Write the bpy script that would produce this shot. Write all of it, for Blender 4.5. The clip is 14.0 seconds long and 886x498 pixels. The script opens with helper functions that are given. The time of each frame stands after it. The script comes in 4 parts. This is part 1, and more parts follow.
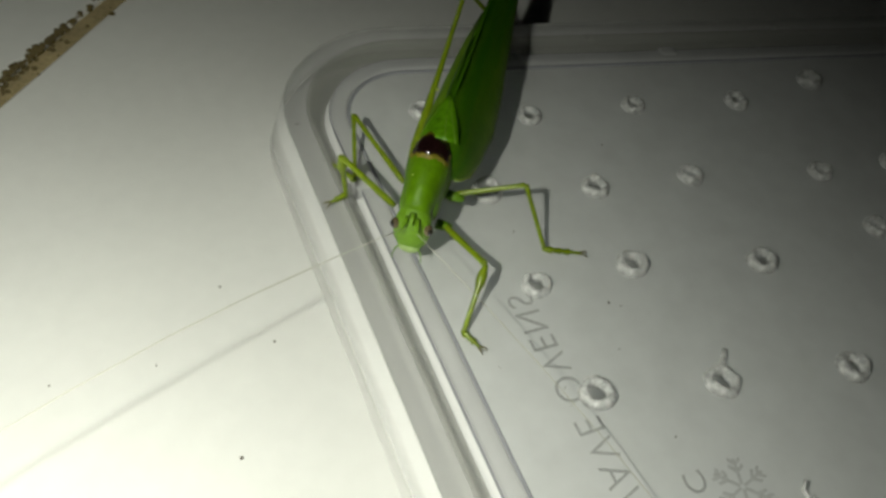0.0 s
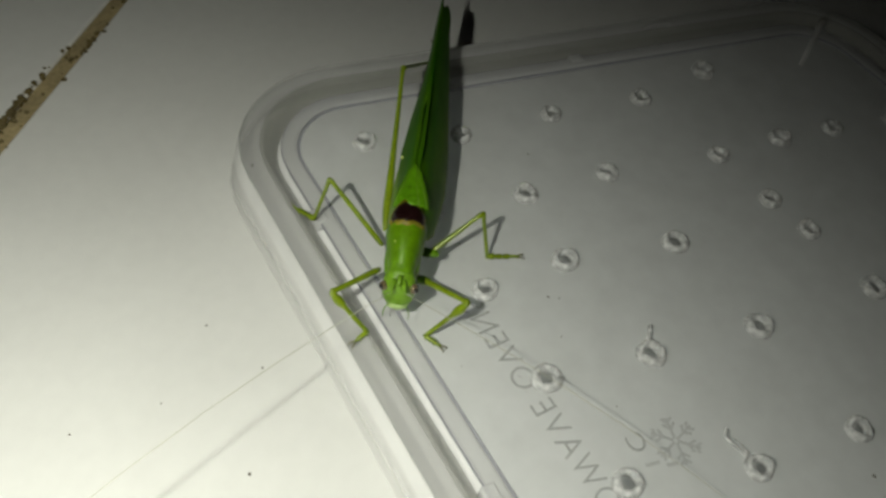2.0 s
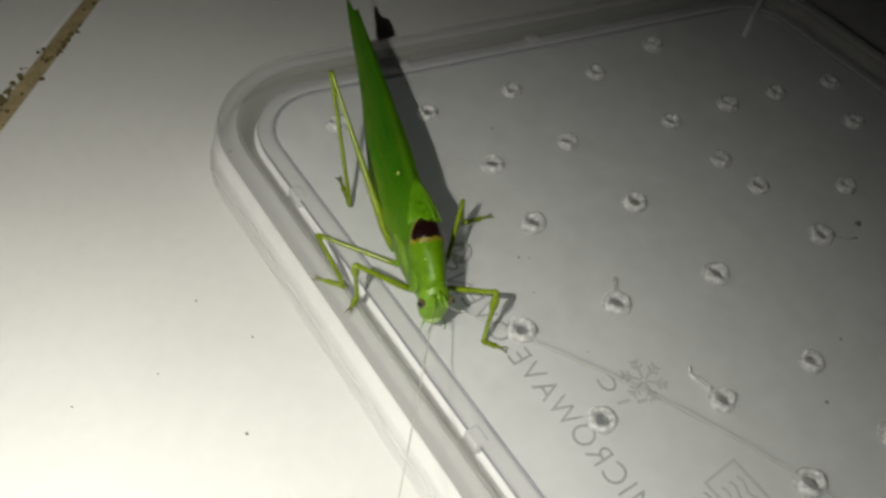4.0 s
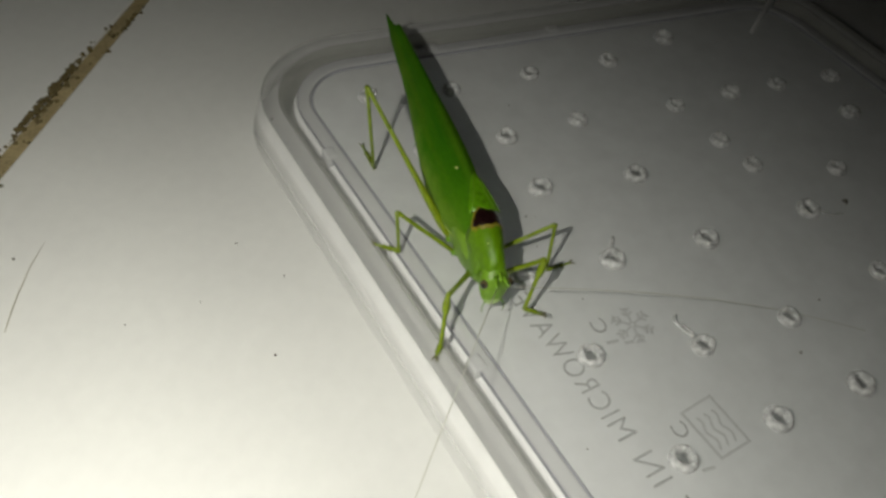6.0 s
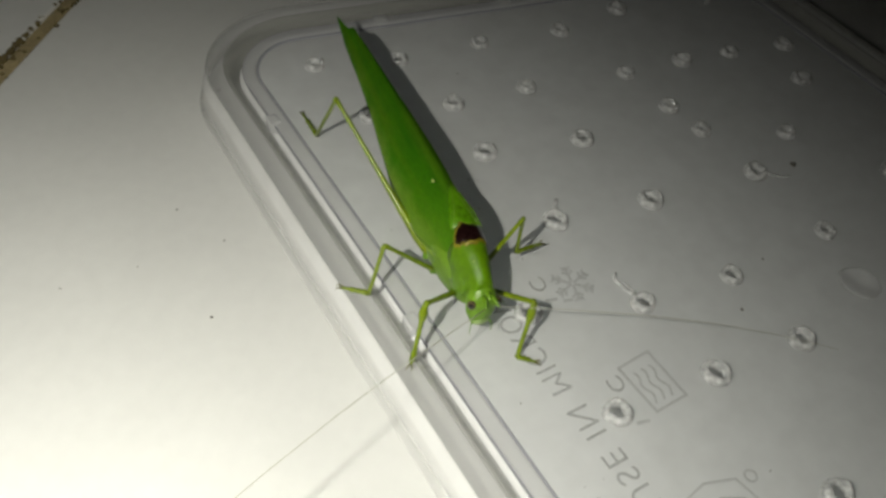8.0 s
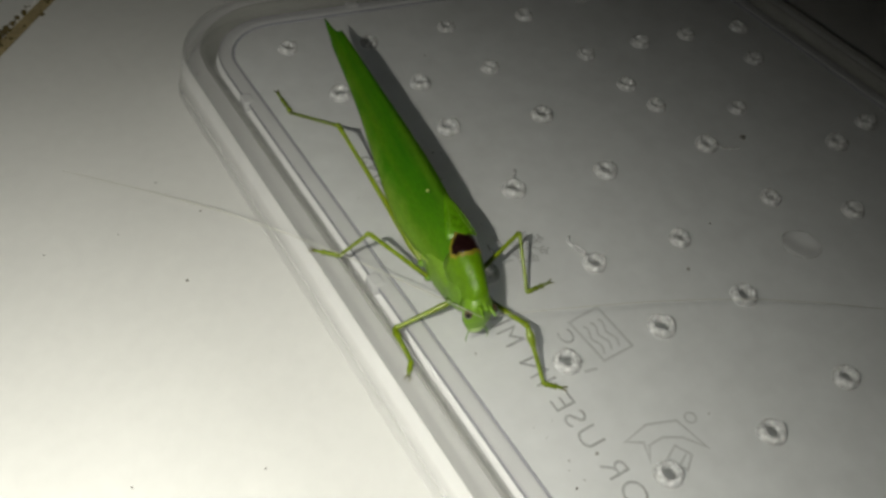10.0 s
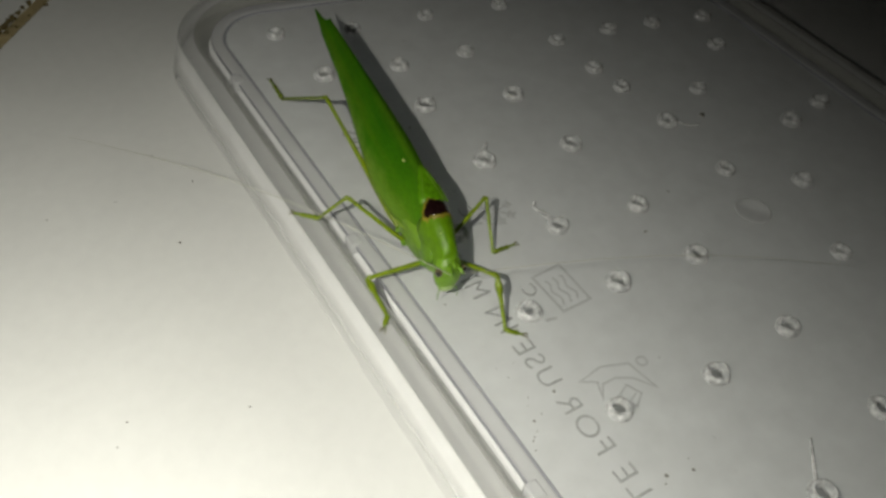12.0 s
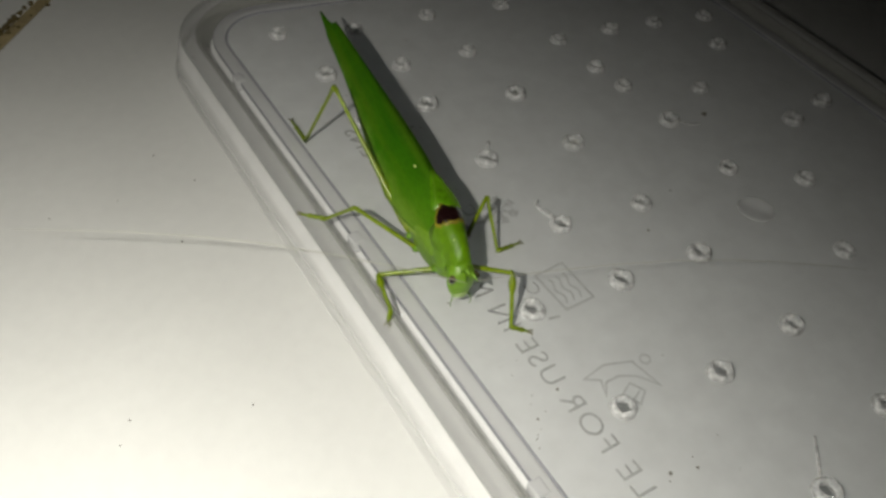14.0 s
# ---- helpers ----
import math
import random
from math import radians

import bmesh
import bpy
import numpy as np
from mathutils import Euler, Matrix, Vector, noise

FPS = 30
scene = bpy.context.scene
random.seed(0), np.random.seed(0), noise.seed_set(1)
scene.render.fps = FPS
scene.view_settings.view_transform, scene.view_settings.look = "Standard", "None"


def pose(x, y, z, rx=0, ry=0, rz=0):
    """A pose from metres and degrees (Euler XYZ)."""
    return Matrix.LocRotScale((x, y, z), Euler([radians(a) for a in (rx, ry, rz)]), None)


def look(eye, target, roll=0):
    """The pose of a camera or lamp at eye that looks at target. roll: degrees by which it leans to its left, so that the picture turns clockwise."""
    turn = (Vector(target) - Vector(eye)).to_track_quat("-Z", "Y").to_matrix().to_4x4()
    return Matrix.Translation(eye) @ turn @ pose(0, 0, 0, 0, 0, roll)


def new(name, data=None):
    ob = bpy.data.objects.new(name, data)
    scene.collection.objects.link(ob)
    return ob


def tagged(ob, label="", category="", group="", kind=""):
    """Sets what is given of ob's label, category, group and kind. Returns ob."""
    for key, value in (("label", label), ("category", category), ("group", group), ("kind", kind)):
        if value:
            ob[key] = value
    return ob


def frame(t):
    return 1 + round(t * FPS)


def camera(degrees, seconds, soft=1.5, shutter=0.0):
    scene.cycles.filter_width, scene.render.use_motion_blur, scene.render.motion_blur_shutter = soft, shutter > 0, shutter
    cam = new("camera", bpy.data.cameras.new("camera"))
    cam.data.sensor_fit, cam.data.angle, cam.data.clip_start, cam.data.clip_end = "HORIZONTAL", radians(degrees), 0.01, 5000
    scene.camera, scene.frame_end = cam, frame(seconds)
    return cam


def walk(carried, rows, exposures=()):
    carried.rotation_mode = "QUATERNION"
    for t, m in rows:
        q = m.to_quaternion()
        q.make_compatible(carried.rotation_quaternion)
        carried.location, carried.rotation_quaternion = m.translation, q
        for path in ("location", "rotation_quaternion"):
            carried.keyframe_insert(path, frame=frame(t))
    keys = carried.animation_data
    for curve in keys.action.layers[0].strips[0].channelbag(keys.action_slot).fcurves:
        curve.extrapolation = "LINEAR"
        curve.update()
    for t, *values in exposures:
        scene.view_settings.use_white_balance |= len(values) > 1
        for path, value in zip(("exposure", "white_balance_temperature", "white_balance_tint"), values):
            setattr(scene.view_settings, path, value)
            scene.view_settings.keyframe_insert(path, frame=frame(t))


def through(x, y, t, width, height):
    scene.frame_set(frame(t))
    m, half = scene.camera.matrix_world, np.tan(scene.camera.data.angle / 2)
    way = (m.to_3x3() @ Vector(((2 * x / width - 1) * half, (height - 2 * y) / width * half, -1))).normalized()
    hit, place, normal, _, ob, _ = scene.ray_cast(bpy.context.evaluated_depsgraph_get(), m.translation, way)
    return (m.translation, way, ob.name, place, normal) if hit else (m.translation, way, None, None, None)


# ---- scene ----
cam = camera(55.19, 14.0, soft=3.0)
PATH = [
    (0.0, look((-0.03037, -0.08219, 0.07993), (0.00452, -0.02738, 0.00392), 12.95)),
    (0.5, look((-0.03383, -0.08687, 0.08143), (0.00157, -0.03202, 0.00569), 12.47)),
    (1.0, look((-0.03570, -0.08775, 0.08475), (-0.00020, -0.03369, 0.00848), 11.06)),
    (1.5, look((-0.03470, -0.08625, 0.08894), (0.00263, -0.03451, 0.01194), 10.72)),
    (2.0, look((-0.03495, -0.08511, 0.09328), (0.00497, -0.03524, 0.01634), 10.87)),
    (2.5, look((-0.03737, -0.08361, 0.09404), (0.00379, -0.03442, 0.01732), 10.48)),
    (3.0, look((-0.03539, -0.08400, 0.09580), (0.00669, -0.03647, 0.01854), 10.29)),
    (3.5, look((-0.03756, -0.08880, 0.09515), (0.00577, -0.04015, 0.01929), 9.87)),
    (4.0, look((-0.04025, -0.09167, 0.09479), (0.00306, -0.04319, 0.01881), 10.21)),
    (6.5, look((-0.04621, -0.10975, 0.09923), (-0.00643, -0.05670, 0.02438), 8.69)),
    (7.0, look((-0.04267, -0.11176, 0.09835), (-0.00286, -0.05893, 0.02335), 8.47)),
    (7.5, look((-0.04065, -0.11344, 0.09457), (-0.00023, -0.06065, 0.01987), 8.55)),
    (10.0, look((-0.04141, -0.12522, 0.09636), (-0.00001, -0.07189, 0.02259), 8.06)),
    (10.5, look((-0.04139, -0.13052, 0.09537), (0.00004, -0.07741, 0.02146), 8.09)),
    (11.0, look((-0.04248, -0.13445, 0.09848), (-0.00065, -0.08019, 0.02564), 7.83)),
    (11.5, look((-0.04537, -0.13590, 0.09715), (-0.00365, -0.08176, 0.02415), 7.91)),
    (12.0, look((-0.04432, -0.13752, 0.09865), (-0.00254, -0.08314, 0.02587), 7.68)),
    (12.5, look((-0.04431, -0.13729, 0.09930), (-0.00244, -0.08283, 0.02663), 7.67)),
    (13.0, look((-0.04464, -0.13752, 0.09936), (-0.00276, -0.08289, 0.02683), 7.55)),
    (13.5, look((-0.04453, -0.13756, 0.09842), (-0.00261, -0.08308, 0.02579), 7.63)),
    (14.0, look((-0.04487, -0.13771, 0.09797), (-0.00293, -0.08306, 0.02548), 7.61)),
]
walk(cam, PATH, [(0.0, -0.7, 6500.0, 3.0), (1.0, -0.68, 6500.0, 3.0), (1.5, -0.71, 6500.0, 4.0), (2.0, -0.53, 6500.0, 5.0), (2.5, -0.42, 6500.0, 7.0), (3.0, -0.35, 6500.0, 8.0), (4.0, -0.26, 6500.0, 10.0), (6.5, -0.19, 6500.0, 9.0), (7.5, -0.17, 6500.0, 9.0), (10.0, -0.23, 6500.0, 9.0), (10.5, -0.18, 6500.0, 9.0), (13.0, -0.06, 6500.0, 9.0), (14.0, -0.03, 6500.0, 11.0)])

# ---- world, lamp ----
world = bpy.data.worlds.new("world")
scene.world = world
world.use_nodes = True
world.node_tree.nodes["Background"].inputs[0].default_value = (0.55, 0.72, 1.0, 1)
world.node_tree.nodes["Background"].inputs[1].default_value = 0.004


# ---- materials ----
def material(name):
    m = bpy.data.materials.new(name)
    m.use_nodes = True
    nt = m.node_tree
    nt.nodes.clear()
    out = nt.nodes.new("ShaderNodeOutputMaterial")
    return m, nt, out


def node(nt, kind, **values):
    n = nt.nodes.new(kind)
    for k, v in values.items():
        n.inputs[k.replace("_", " ")].default_value = v
    return n


def principled(name, color, rough=0.5, bump=0.0, scale=800.0, vary=0.15, spec=0.5, sub=0.0, coat=0.0):
    """A principled surface whose colour varies at two scales, with fine relief."""
    m, nt, out = material(name)
    b = node(nt, "ShaderNodeBsdfPrincipled", Roughness=rough)
    b.inputs["Specular IOR Level"].default_value = spec
    b.inputs["Coat Weight"].default_value = coat
    if sub:
        b.inputs["Subsurface Weight"].default_value = sub
        b.inputs["Subsurface Radius"].default_value = (0.6, 1.0, 0.2)
        b.inputs["Subsurface Scale"].default_value = 0.001
    tc = nt.nodes.new("ShaderNodeTexCoord")
    n1 = node(nt, "ShaderNodeTexNoise", Scale=scale, Detail=5.0)
    n2 = node(nt, "ShaderNodeTexNoise", Scale=scale * 0.13, Detail=3.0)
    nt.links.new(tc.outputs["Object"], n1.inputs["Vector"])
    nt.links.new(tc.outputs["Object"], n2.inputs["Vector"])
    add = nt.nodes.new("ShaderNodeMath")
    add.operation = "ADD"
    nt.links.new(n1.outputs["Fac"], add.inputs[0])
    nt.links.new(n2.outputs["Fac"], add.inputs[1])
    ramp = nt.nodes.new("ShaderNodeValToRGB")
    lo = [c * (1 - vary) for c in color]
    hi = [min(1, c * (1 + vary)) for c in color]
    ramp.color_ramp.elements[0].position, ramp.color_ramp.elements[1].position = 0.3, 0.7
    ramp.color_ramp.elements[0].color = (*lo, 1)
    ramp.color_ramp.elements[1].color = (*hi, 1)
    half = nt.nodes.new("ShaderNodeMath")
    half.operation = "MULTIPLY"
    half.inputs[1].default_value = 0.5
    nt.links.new(add.outputs[0], half.inputs[0])
    nt.links.new(half.outputs[0], ramp.inputs["Fac"])
    nt.links.new(ramp.outputs["Color"], b.inputs["Base Color"])
    if bump:
        bp = node(nt, "ShaderNodeBump", Strength=bump, Distance=0.0002)
        nt.links.new(n1.outputs["Fac"], bp.inputs["Height"])
        nt.links.new(bp.outputs["Normal"], b.inputs["Normal"])
    nt.links.new(b.outputs[0], out.inputs["Surface"])
    return m


def clear_plastic(name, haze, gloss_rough=0.12, bump=0.25, color=(0.86, 0.87, 0.9), through=0.4, sheen=0.05, vary=0.15, pass_color=(0.98, 0.982, 0.985), grain=260.0, feather=None, inside=None):
    """Thin clear polypropylene: lets light straight through, a milky part scatters it, and the skin is glossy. feather:
    the heights between which a painted band of light fades in, from clear to milky.
    """
    m, nt, out = material(name)
    tr = nt.nodes.new("ShaderNodeBsdfTransparent")
    tr.inputs[0].default_value = (*pass_color, 1)
    df = node(nt, "ShaderNodeBsdfDiffuse", Color=(*color, 1))
    tl = node(nt, "ShaderNodeBsdfTranslucent", Color=(*(inside or color), 1))
    gl = node(nt, "ShaderNodeBsdfGlossy", Roughness=gloss_rough)
    tc = nt.nodes.new("ShaderNodeTexCoord")
    nz = node(nt, "ShaderNodeTexNoise", Scale=grain, Detail=6.0)
    wide = node(nt, "ShaderNodeTexNoise", Scale=grain * 0.17, Detail=2.0)
    nt.links.new(tc.outputs["Object"], nz.inputs["Vector"])
    nt.links.new(tc.outputs["Object"], wide.inputs["Vector"])
    both = nt.nodes.new("ShaderNodeMath")
    both.operation = "ADD"
    nt.links.new(nz.outputs["Fac"], both.inputs[0])
    nt.links.new(wide.outputs["Fac"], both.inputs[1])
    bp = node(nt, "ShaderNodeBump", Strength=bump, Distance=0.0002)
    nt.links.new(nz.outputs["Fac"], bp.inputs["Height"])
    nt.links.new(bp.outputs["Normal"], gl.inputs["Normal"])
    milky = nt.nodes.new("ShaderNodeMixShader")
    milky.inputs[0].default_value = through
    nt.links.new(df.outputs[0], milky.inputs[1])
    nt.links.new(tl.outputs[0], milky.inputs[2])
    mul = nt.nodes.new("ShaderNodeMapRange")
    mul.inputs["From Min"].default_value, mul.inputs["From Max"].default_value = 0.65, 1.35
    mul.inputs["To Min"].default_value, mul.inputs["To Max"].default_value = haze * (1 - vary), haze * (1 + vary)
    nt.links.new(both.outputs[0], mul.inputs["Value"])
    mix = nt.nodes.new("ShaderNodeMixShader")
    if feather:
        sep = nt.nodes.new("ShaderNodeSeparateXYZ")
        band_fade = nt.nodes.new("ShaderNodeMapRange")
        band_fade.inputs["From Min"].default_value, band_fade.inputs["From Max"].default_value = feather
        share = nt.nodes.new("ShaderNodeMath")
        share.operation = "MULTIPLY"
        nt.links.new(tc.outputs["Object"], sep.inputs[0])
        nt.links.new(sep.outputs["Z"], band_fade.inputs["Value"])
        nt.links.new(band_fade.outputs[0], share.inputs[0])
        nt.links.new(mul.outputs[0], share.inputs[1])
        mul = share
    nt.links.new(mul.outputs[0], mix.inputs[0])
    nt.links.new(tr.outputs[0], mix.inputs[1])
    nt.links.new(milky.outputs[0], mix.inputs[2])
    lw = node(nt, "ShaderNodeLayerWeight", Blend=0.5)
    rise = nt.nodes.new("ShaderNodeMath")
    rise.operation, rise.inputs[1].default_value = "POWER", 4.0
    nt.links.new(lw.outputs["Facing"], rise.inputs[0])
    fr = nt.nodes.new("ShaderNodeMath")
    fr.operation, fr.inputs[1].default_value, fr.inputs[2].default_value = "MULTIPLY_ADD", 0.8, sheen
    nt.links.new(rise.outputs[0], fr.inputs[0])
    mix2 = nt.nodes.new("ShaderNodeMixShader")
    nt.links.new(fr.outputs[0], mix2.inputs[0])
    nt.links.new(mix.outputs[0], mix2.inputs[1])
    nt.links.new(gl.outputs[0], mix2.inputs[2])
    nt.links.new(mix2.outputs[0], out.inputs["Surface"])
    return m


def solid_plastic(name, rough, haze, bump=0.3, clear=0.0, vary=0.1, scale=420.0, milk=(0.80, 0.84, 0.92)):
    """Thick clear plastic: partly bends the light, partly lets it straight through, with a little milkiness."""
    m, nt, out = material(name)
    g = node(nt, "ShaderNodeBsdfGlass", Roughness=rough, IOR=1.46, Color=(0.97, 0.98, 0.99, 1))
    df = node(nt, "ShaderNodeBsdfDiffuse", Color=(*milk, 1))
    tc = nt.nodes.new("ShaderNodeTexCoord")
    nz = node(nt, "ShaderNodeTexNoise", Scale=scale, Detail=5.0)
    nt.links.new(tc.outputs["Object"], nz.inputs["Vector"])
    bp = node(nt, "ShaderNodeBump", Strength=bump, Distance=0.0002)
    nt.links.new(nz.outputs["Fac"], bp.inputs["Height"])
    nt.links.new(bp.outputs["Normal"], g.inputs["Normal"])
    thin = nt.nodes.new("ShaderNodeMixShader")
    thin.inputs[0].default_value = clear
    tr = nt.nodes.new("ShaderNodeBsdfTransparent")
    tr.inputs[0].default_value = (0.965, 0.968, 0.975, 1)
    nt.links.new(g.outputs[0], thin.inputs[1])
    nt.links.new(tr.outputs[0], thin.inputs[2])
    mr = nt.nodes.new("ShaderNodeMapRange")
    mr.inputs["From Min"].default_value, mr.inputs["From Max"].default_value = 0.3, 0.7
    mr.inputs["To Min"].default_value, mr.inputs["To Max"].default_value = haze * (1 - vary), haze * (1 + vary)
    nt.links.new(nz.outputs["Fac"], mr.inputs["Value"])
    mix = nt.nodes.new("ShaderNodeMixShader")
    nt.links.new(mr.outputs[0], mix.inputs[0])
    nt.links.new(thin.outputs[0], mix.inputs[1])
    nt.links.new(df.outputs[0], mix.inputs[2])
    nt.links.new(mix.outputs[0], out.inputs["Surface"])
    return m


def glow(name, strength, color):
    m, nt, out = material(name)
    e = node(nt, "ShaderNodeEmission", Color=(*color, 1), Strength=strength)
    nt.links.new(e.outputs[0], out.inputs["Surface"])
    return m


TILE = principled("white_ceramic", (0.655, 0.655, 0.641), rough=0.32, bump=0.03, scale=420, vary=0.04)
GROUT = principled("dirty_grout", (0.3, 0.24, 0.125), rough=0.95, bump=0.9, scale=1500, vary=0.4)
WALL = principled("wall_paint", (0.6, 0.58, 0.55), rough=0.9, bump=0.2, scale=60, vary=0.05)
LID = clear_plastic("clear_polypropylene", 0.74, gloss_rough=0.2, bump=0.03, color=(0.985, 0.985, 0.985), vary=0.08, through=0.40, sheen=0.02, pass_color=(1.0, 1.0, 1.0), inside=(0.88, 0.94, 1.0))
RIM = clear_plastic("thick_polypropylene", 0.44, gloss_rough=0.12, bump=0.03, color=(0.98, 0.98, 0.985), through=0.35, vary=0.1, grain=120.0)
# Milky upper band stands in for light the rim throws on the floor.
SKIRT = clear_plastic("painted_light_plastic", 0.62, gloss_rough=0.3, bump=0.02, color=(0.995, 0.995, 0.995), through=0.06, pass_color=(1.0, 1.0, 1.0), vary=0.06, sheen=0.02, feather=(0.0010, 0.0046))
RIDGE = clear_plastic("milky_polypropylene", 0.24, gloss_rough=0.15, bump=0.03, color=(0.97, 0.97, 0.97), through=0.35, vary=0.12, grain=120.0, pass_color=(0.97, 0.97, 0.97))
# Clear plastic tinted dark: the wall's refraction shade is put into its colour.
SLOPE_WALL = clear_plastic("shaded_slanting_wall", 0.26, gloss_rough=0.1, bump=0.02, color=(0.8, 0.8, 0.78), through=0.3, vary=0.06, pass_color=(0.83, 0.83, 0.81))
# Darker copy of the rim plastic: paints the dark refraction lines of its edges.
EDGE_SHADE = clear_plastic("shaded_edge_polypropylene", 0.4, gloss_rough=0.08, bump=0.02, color=(0.62, 0.625, 0.67), through=0.3, vary=0.06, pass_color=(0.76, 0.765, 0.81))
# Whiter copy of the rim plastic: paints the bright strip lit along the groove.
GROOVE_LIGHT = clear_plastic("lit_groove_plastic", 0.62, gloss_rough=0.12, bump=0.03, color=(0.98, 0.98, 0.98), through=0.1, vary=0.05, sheen=0.06)
RING = solid_plastic("melted_polypropylene", 0.06, 0.42, 0.9, clear=0.1, vary=0.55, scale=1400.0, milk=(0.99, 0.99, 0.99))
WATER = clear_plastic("water_film", 0.4, gloss_rough=0.25, bump=0.02, color=(0.97, 0.975, 0.98), through=0.02, sheen=0.0)
# Greyer than the lid: the relief's own shadow lines are put into this colour.
LETTER = clear_plastic("shaded_relief_polypropylene", 0.16, color=(0.55, 0.55, 0.57), bump=0.05, vary=0.45, pass_color=(0.945, 0.945, 0.945))


def wing_skin():
    """Leaf green that turns paler and yellower towards the lower edge and the base, with fine veins."""
    m, nt, out = material("green_wing")
    p = node(nt, "ShaderNodeBsdfPrincipled", Roughness=0.55)
    p.inputs["Specular IOR Level"].default_value = 0.15
    tc = nt.nodes.new("ShaderNodeTexCoord")
    sep = nt.nodes.new("ShaderNodeSeparateXYZ")
    nt.links.new(tc.outputs["Object"], sep.inputs[0])
    n1 = node(nt, "ShaderNodeTexNoise", Scale=300.0, Detail=4.0)
    n2 = node(nt, "ShaderNodeTexVoronoi", Scale=1500.0)
    n2.feature = "DISTANCE_TO_EDGE"
    stretch = node(nt, "ShaderNodeMapping", Scale=(1.0, 0.35, 1.0))
    nt.links.new(tc.outputs["Object"], stretch.inputs["Vector"])
    nt.links.new(stretch.outputs[0], n2.inputs["Vector"])
    nt.links.new(tc.outputs["Object"], n1.inputs["Vector"])
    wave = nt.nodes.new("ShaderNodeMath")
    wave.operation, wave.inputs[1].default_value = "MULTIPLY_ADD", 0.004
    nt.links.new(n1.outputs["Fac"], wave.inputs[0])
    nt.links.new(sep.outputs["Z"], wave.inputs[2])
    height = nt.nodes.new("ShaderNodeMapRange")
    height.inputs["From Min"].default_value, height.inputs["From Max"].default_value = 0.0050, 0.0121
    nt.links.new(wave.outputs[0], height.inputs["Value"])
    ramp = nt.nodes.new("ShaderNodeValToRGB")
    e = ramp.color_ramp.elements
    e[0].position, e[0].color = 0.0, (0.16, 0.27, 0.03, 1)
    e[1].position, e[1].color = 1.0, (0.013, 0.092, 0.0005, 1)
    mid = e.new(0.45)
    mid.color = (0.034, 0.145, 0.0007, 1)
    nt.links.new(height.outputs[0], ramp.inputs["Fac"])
    vein = nt.nodes.new("ShaderNodeMapRange")
    vein.inputs["From Max"].default_value = 0.12
    vein.inputs["To Min"].default_value, vein.inputs["To Max"].default_value = 1.14, 0.97
    nt.links.new(n2.outputs["Distance"], vein.inputs["Value"])
    tint = nt.nodes.new("ShaderNodeVectorMath")
    tint.operation = "SCALE"
    n3 = node(nt, "ShaderNodeTexNoise", Scale=480.0, Detail=4.0)
    streak = node(nt, "ShaderNodeMapping", Scale=(1.0, 0.07, 1.0))
    nt.links.new(tc.outputs["Object"], streak.inputs["Vector"])
    nt.links.new(streak.outputs[0], n3.inputs["Vector"])
    olive = nt.nodes.new("ShaderNodeMixRGB")
    olive.inputs[2].default_value = (0.11, 0.17, 0.008, 1)
    share = nt.nodes.new("ShaderNodeMapRange")
    share.inputs["From Min"].default_value, share.inputs["From Max"].default_value = 0.42, 0.75
    share.inputs["To Max"].default_value = 0.5
    nt.links.new(n3.outputs["Fac"], share.inputs["Value"])
    nt.links.new(share.outputs[0], olive.inputs[0])
    nt.links.new(ramp.outputs["Color"], olive.inputs[1])
    # Paler green towards the base, part of it light falloff put into the colour.
    base = nt.nodes.new("ShaderNodeMapRange")
    base.inputs["From Min"].default_value, base.inputs["From Max"].default_value = -0.017, -0.002
    base.inputs["To Max"].default_value = 0.36
    nt.links.new(sep.outputs["Y"], base.inputs["Value"])
    base_green = nt.nodes.new("ShaderNodeMixRGB")
    base_green.inputs[2].default_value = (0.105, 0.245, 0.003, 1)
    nt.links.new(base.outputs[0], base_green.inputs[0])
    nt.links.new(olive.outputs[0], base_green.inputs[1])
    nt.links.new(base_green.outputs[0], tint.inputs[0])
    nt.links.new(vein.outputs[0], tint.inputs["Scale"])
    nt.links.new(tint.outputs[0], p.inputs["Base Color"])
    bp = node(nt, "ShaderNodeBump", Strength=0.16, Distance=0.0002)
    bp.invert = True
    nt.links.new(n2.outputs["Distance"], bp.inputs["Height"])
    nt.links.new(bp.outputs["Normal"], p.inputs["Normal"])
    nt.links.new(p.outputs[0], out.inputs["Surface"])
    return m


WING = wing_skin()
BODY = principled("light_green_skin", (0.105, 0.228, 0.002), rough=0.42, bump=0.6, scale=1400, vary=0.3, spec=0.3)
LEG = principled("leg_green", (0.18, 0.25, 0.006), rough=0.3, bump=0.2, scale=1800, vary=0.35)
DARK = principled("dark_brown_patch", (0.014, 0.005, 0.005), rough=0.16, bump=1.0, scale=700, vary=0.8, coat=0.8)
TIP = principled("brown_claw", (0.12, 0.11, 0.03), rough=0.5, vary=0.3, scale=3000)
ANTENNA = principled("thin_pale_antenna", (0.42, 0.42, 0.36), rough=0.5, scale=3000)
HAIR = principled("thin_brown_hair", (0.3, 0.28, 0.2), rough=0.5, scale=3000)
EYE = principled("grey_brown_eye", (0.13, 0.10, 0.055), rough=0.08, scale=3000, vary=0.4, coat=1.0)
LOBE = principled("lobe_green_skin", (0.115, 0.24, 0.008), rough=0.4, bump=0.5, scale=1400, vary=0.25)
PUPIL = principled("dark_pupil", (0.02, 0.018, 0.015), rough=0.05, scale=3000, vary=0.3, coat=1.0)
HEAD = principled("pale_head_skin", (0.14, 0.28, 0.012), rough=0.4, bump=0.4, scale=1600, vary=0.25)
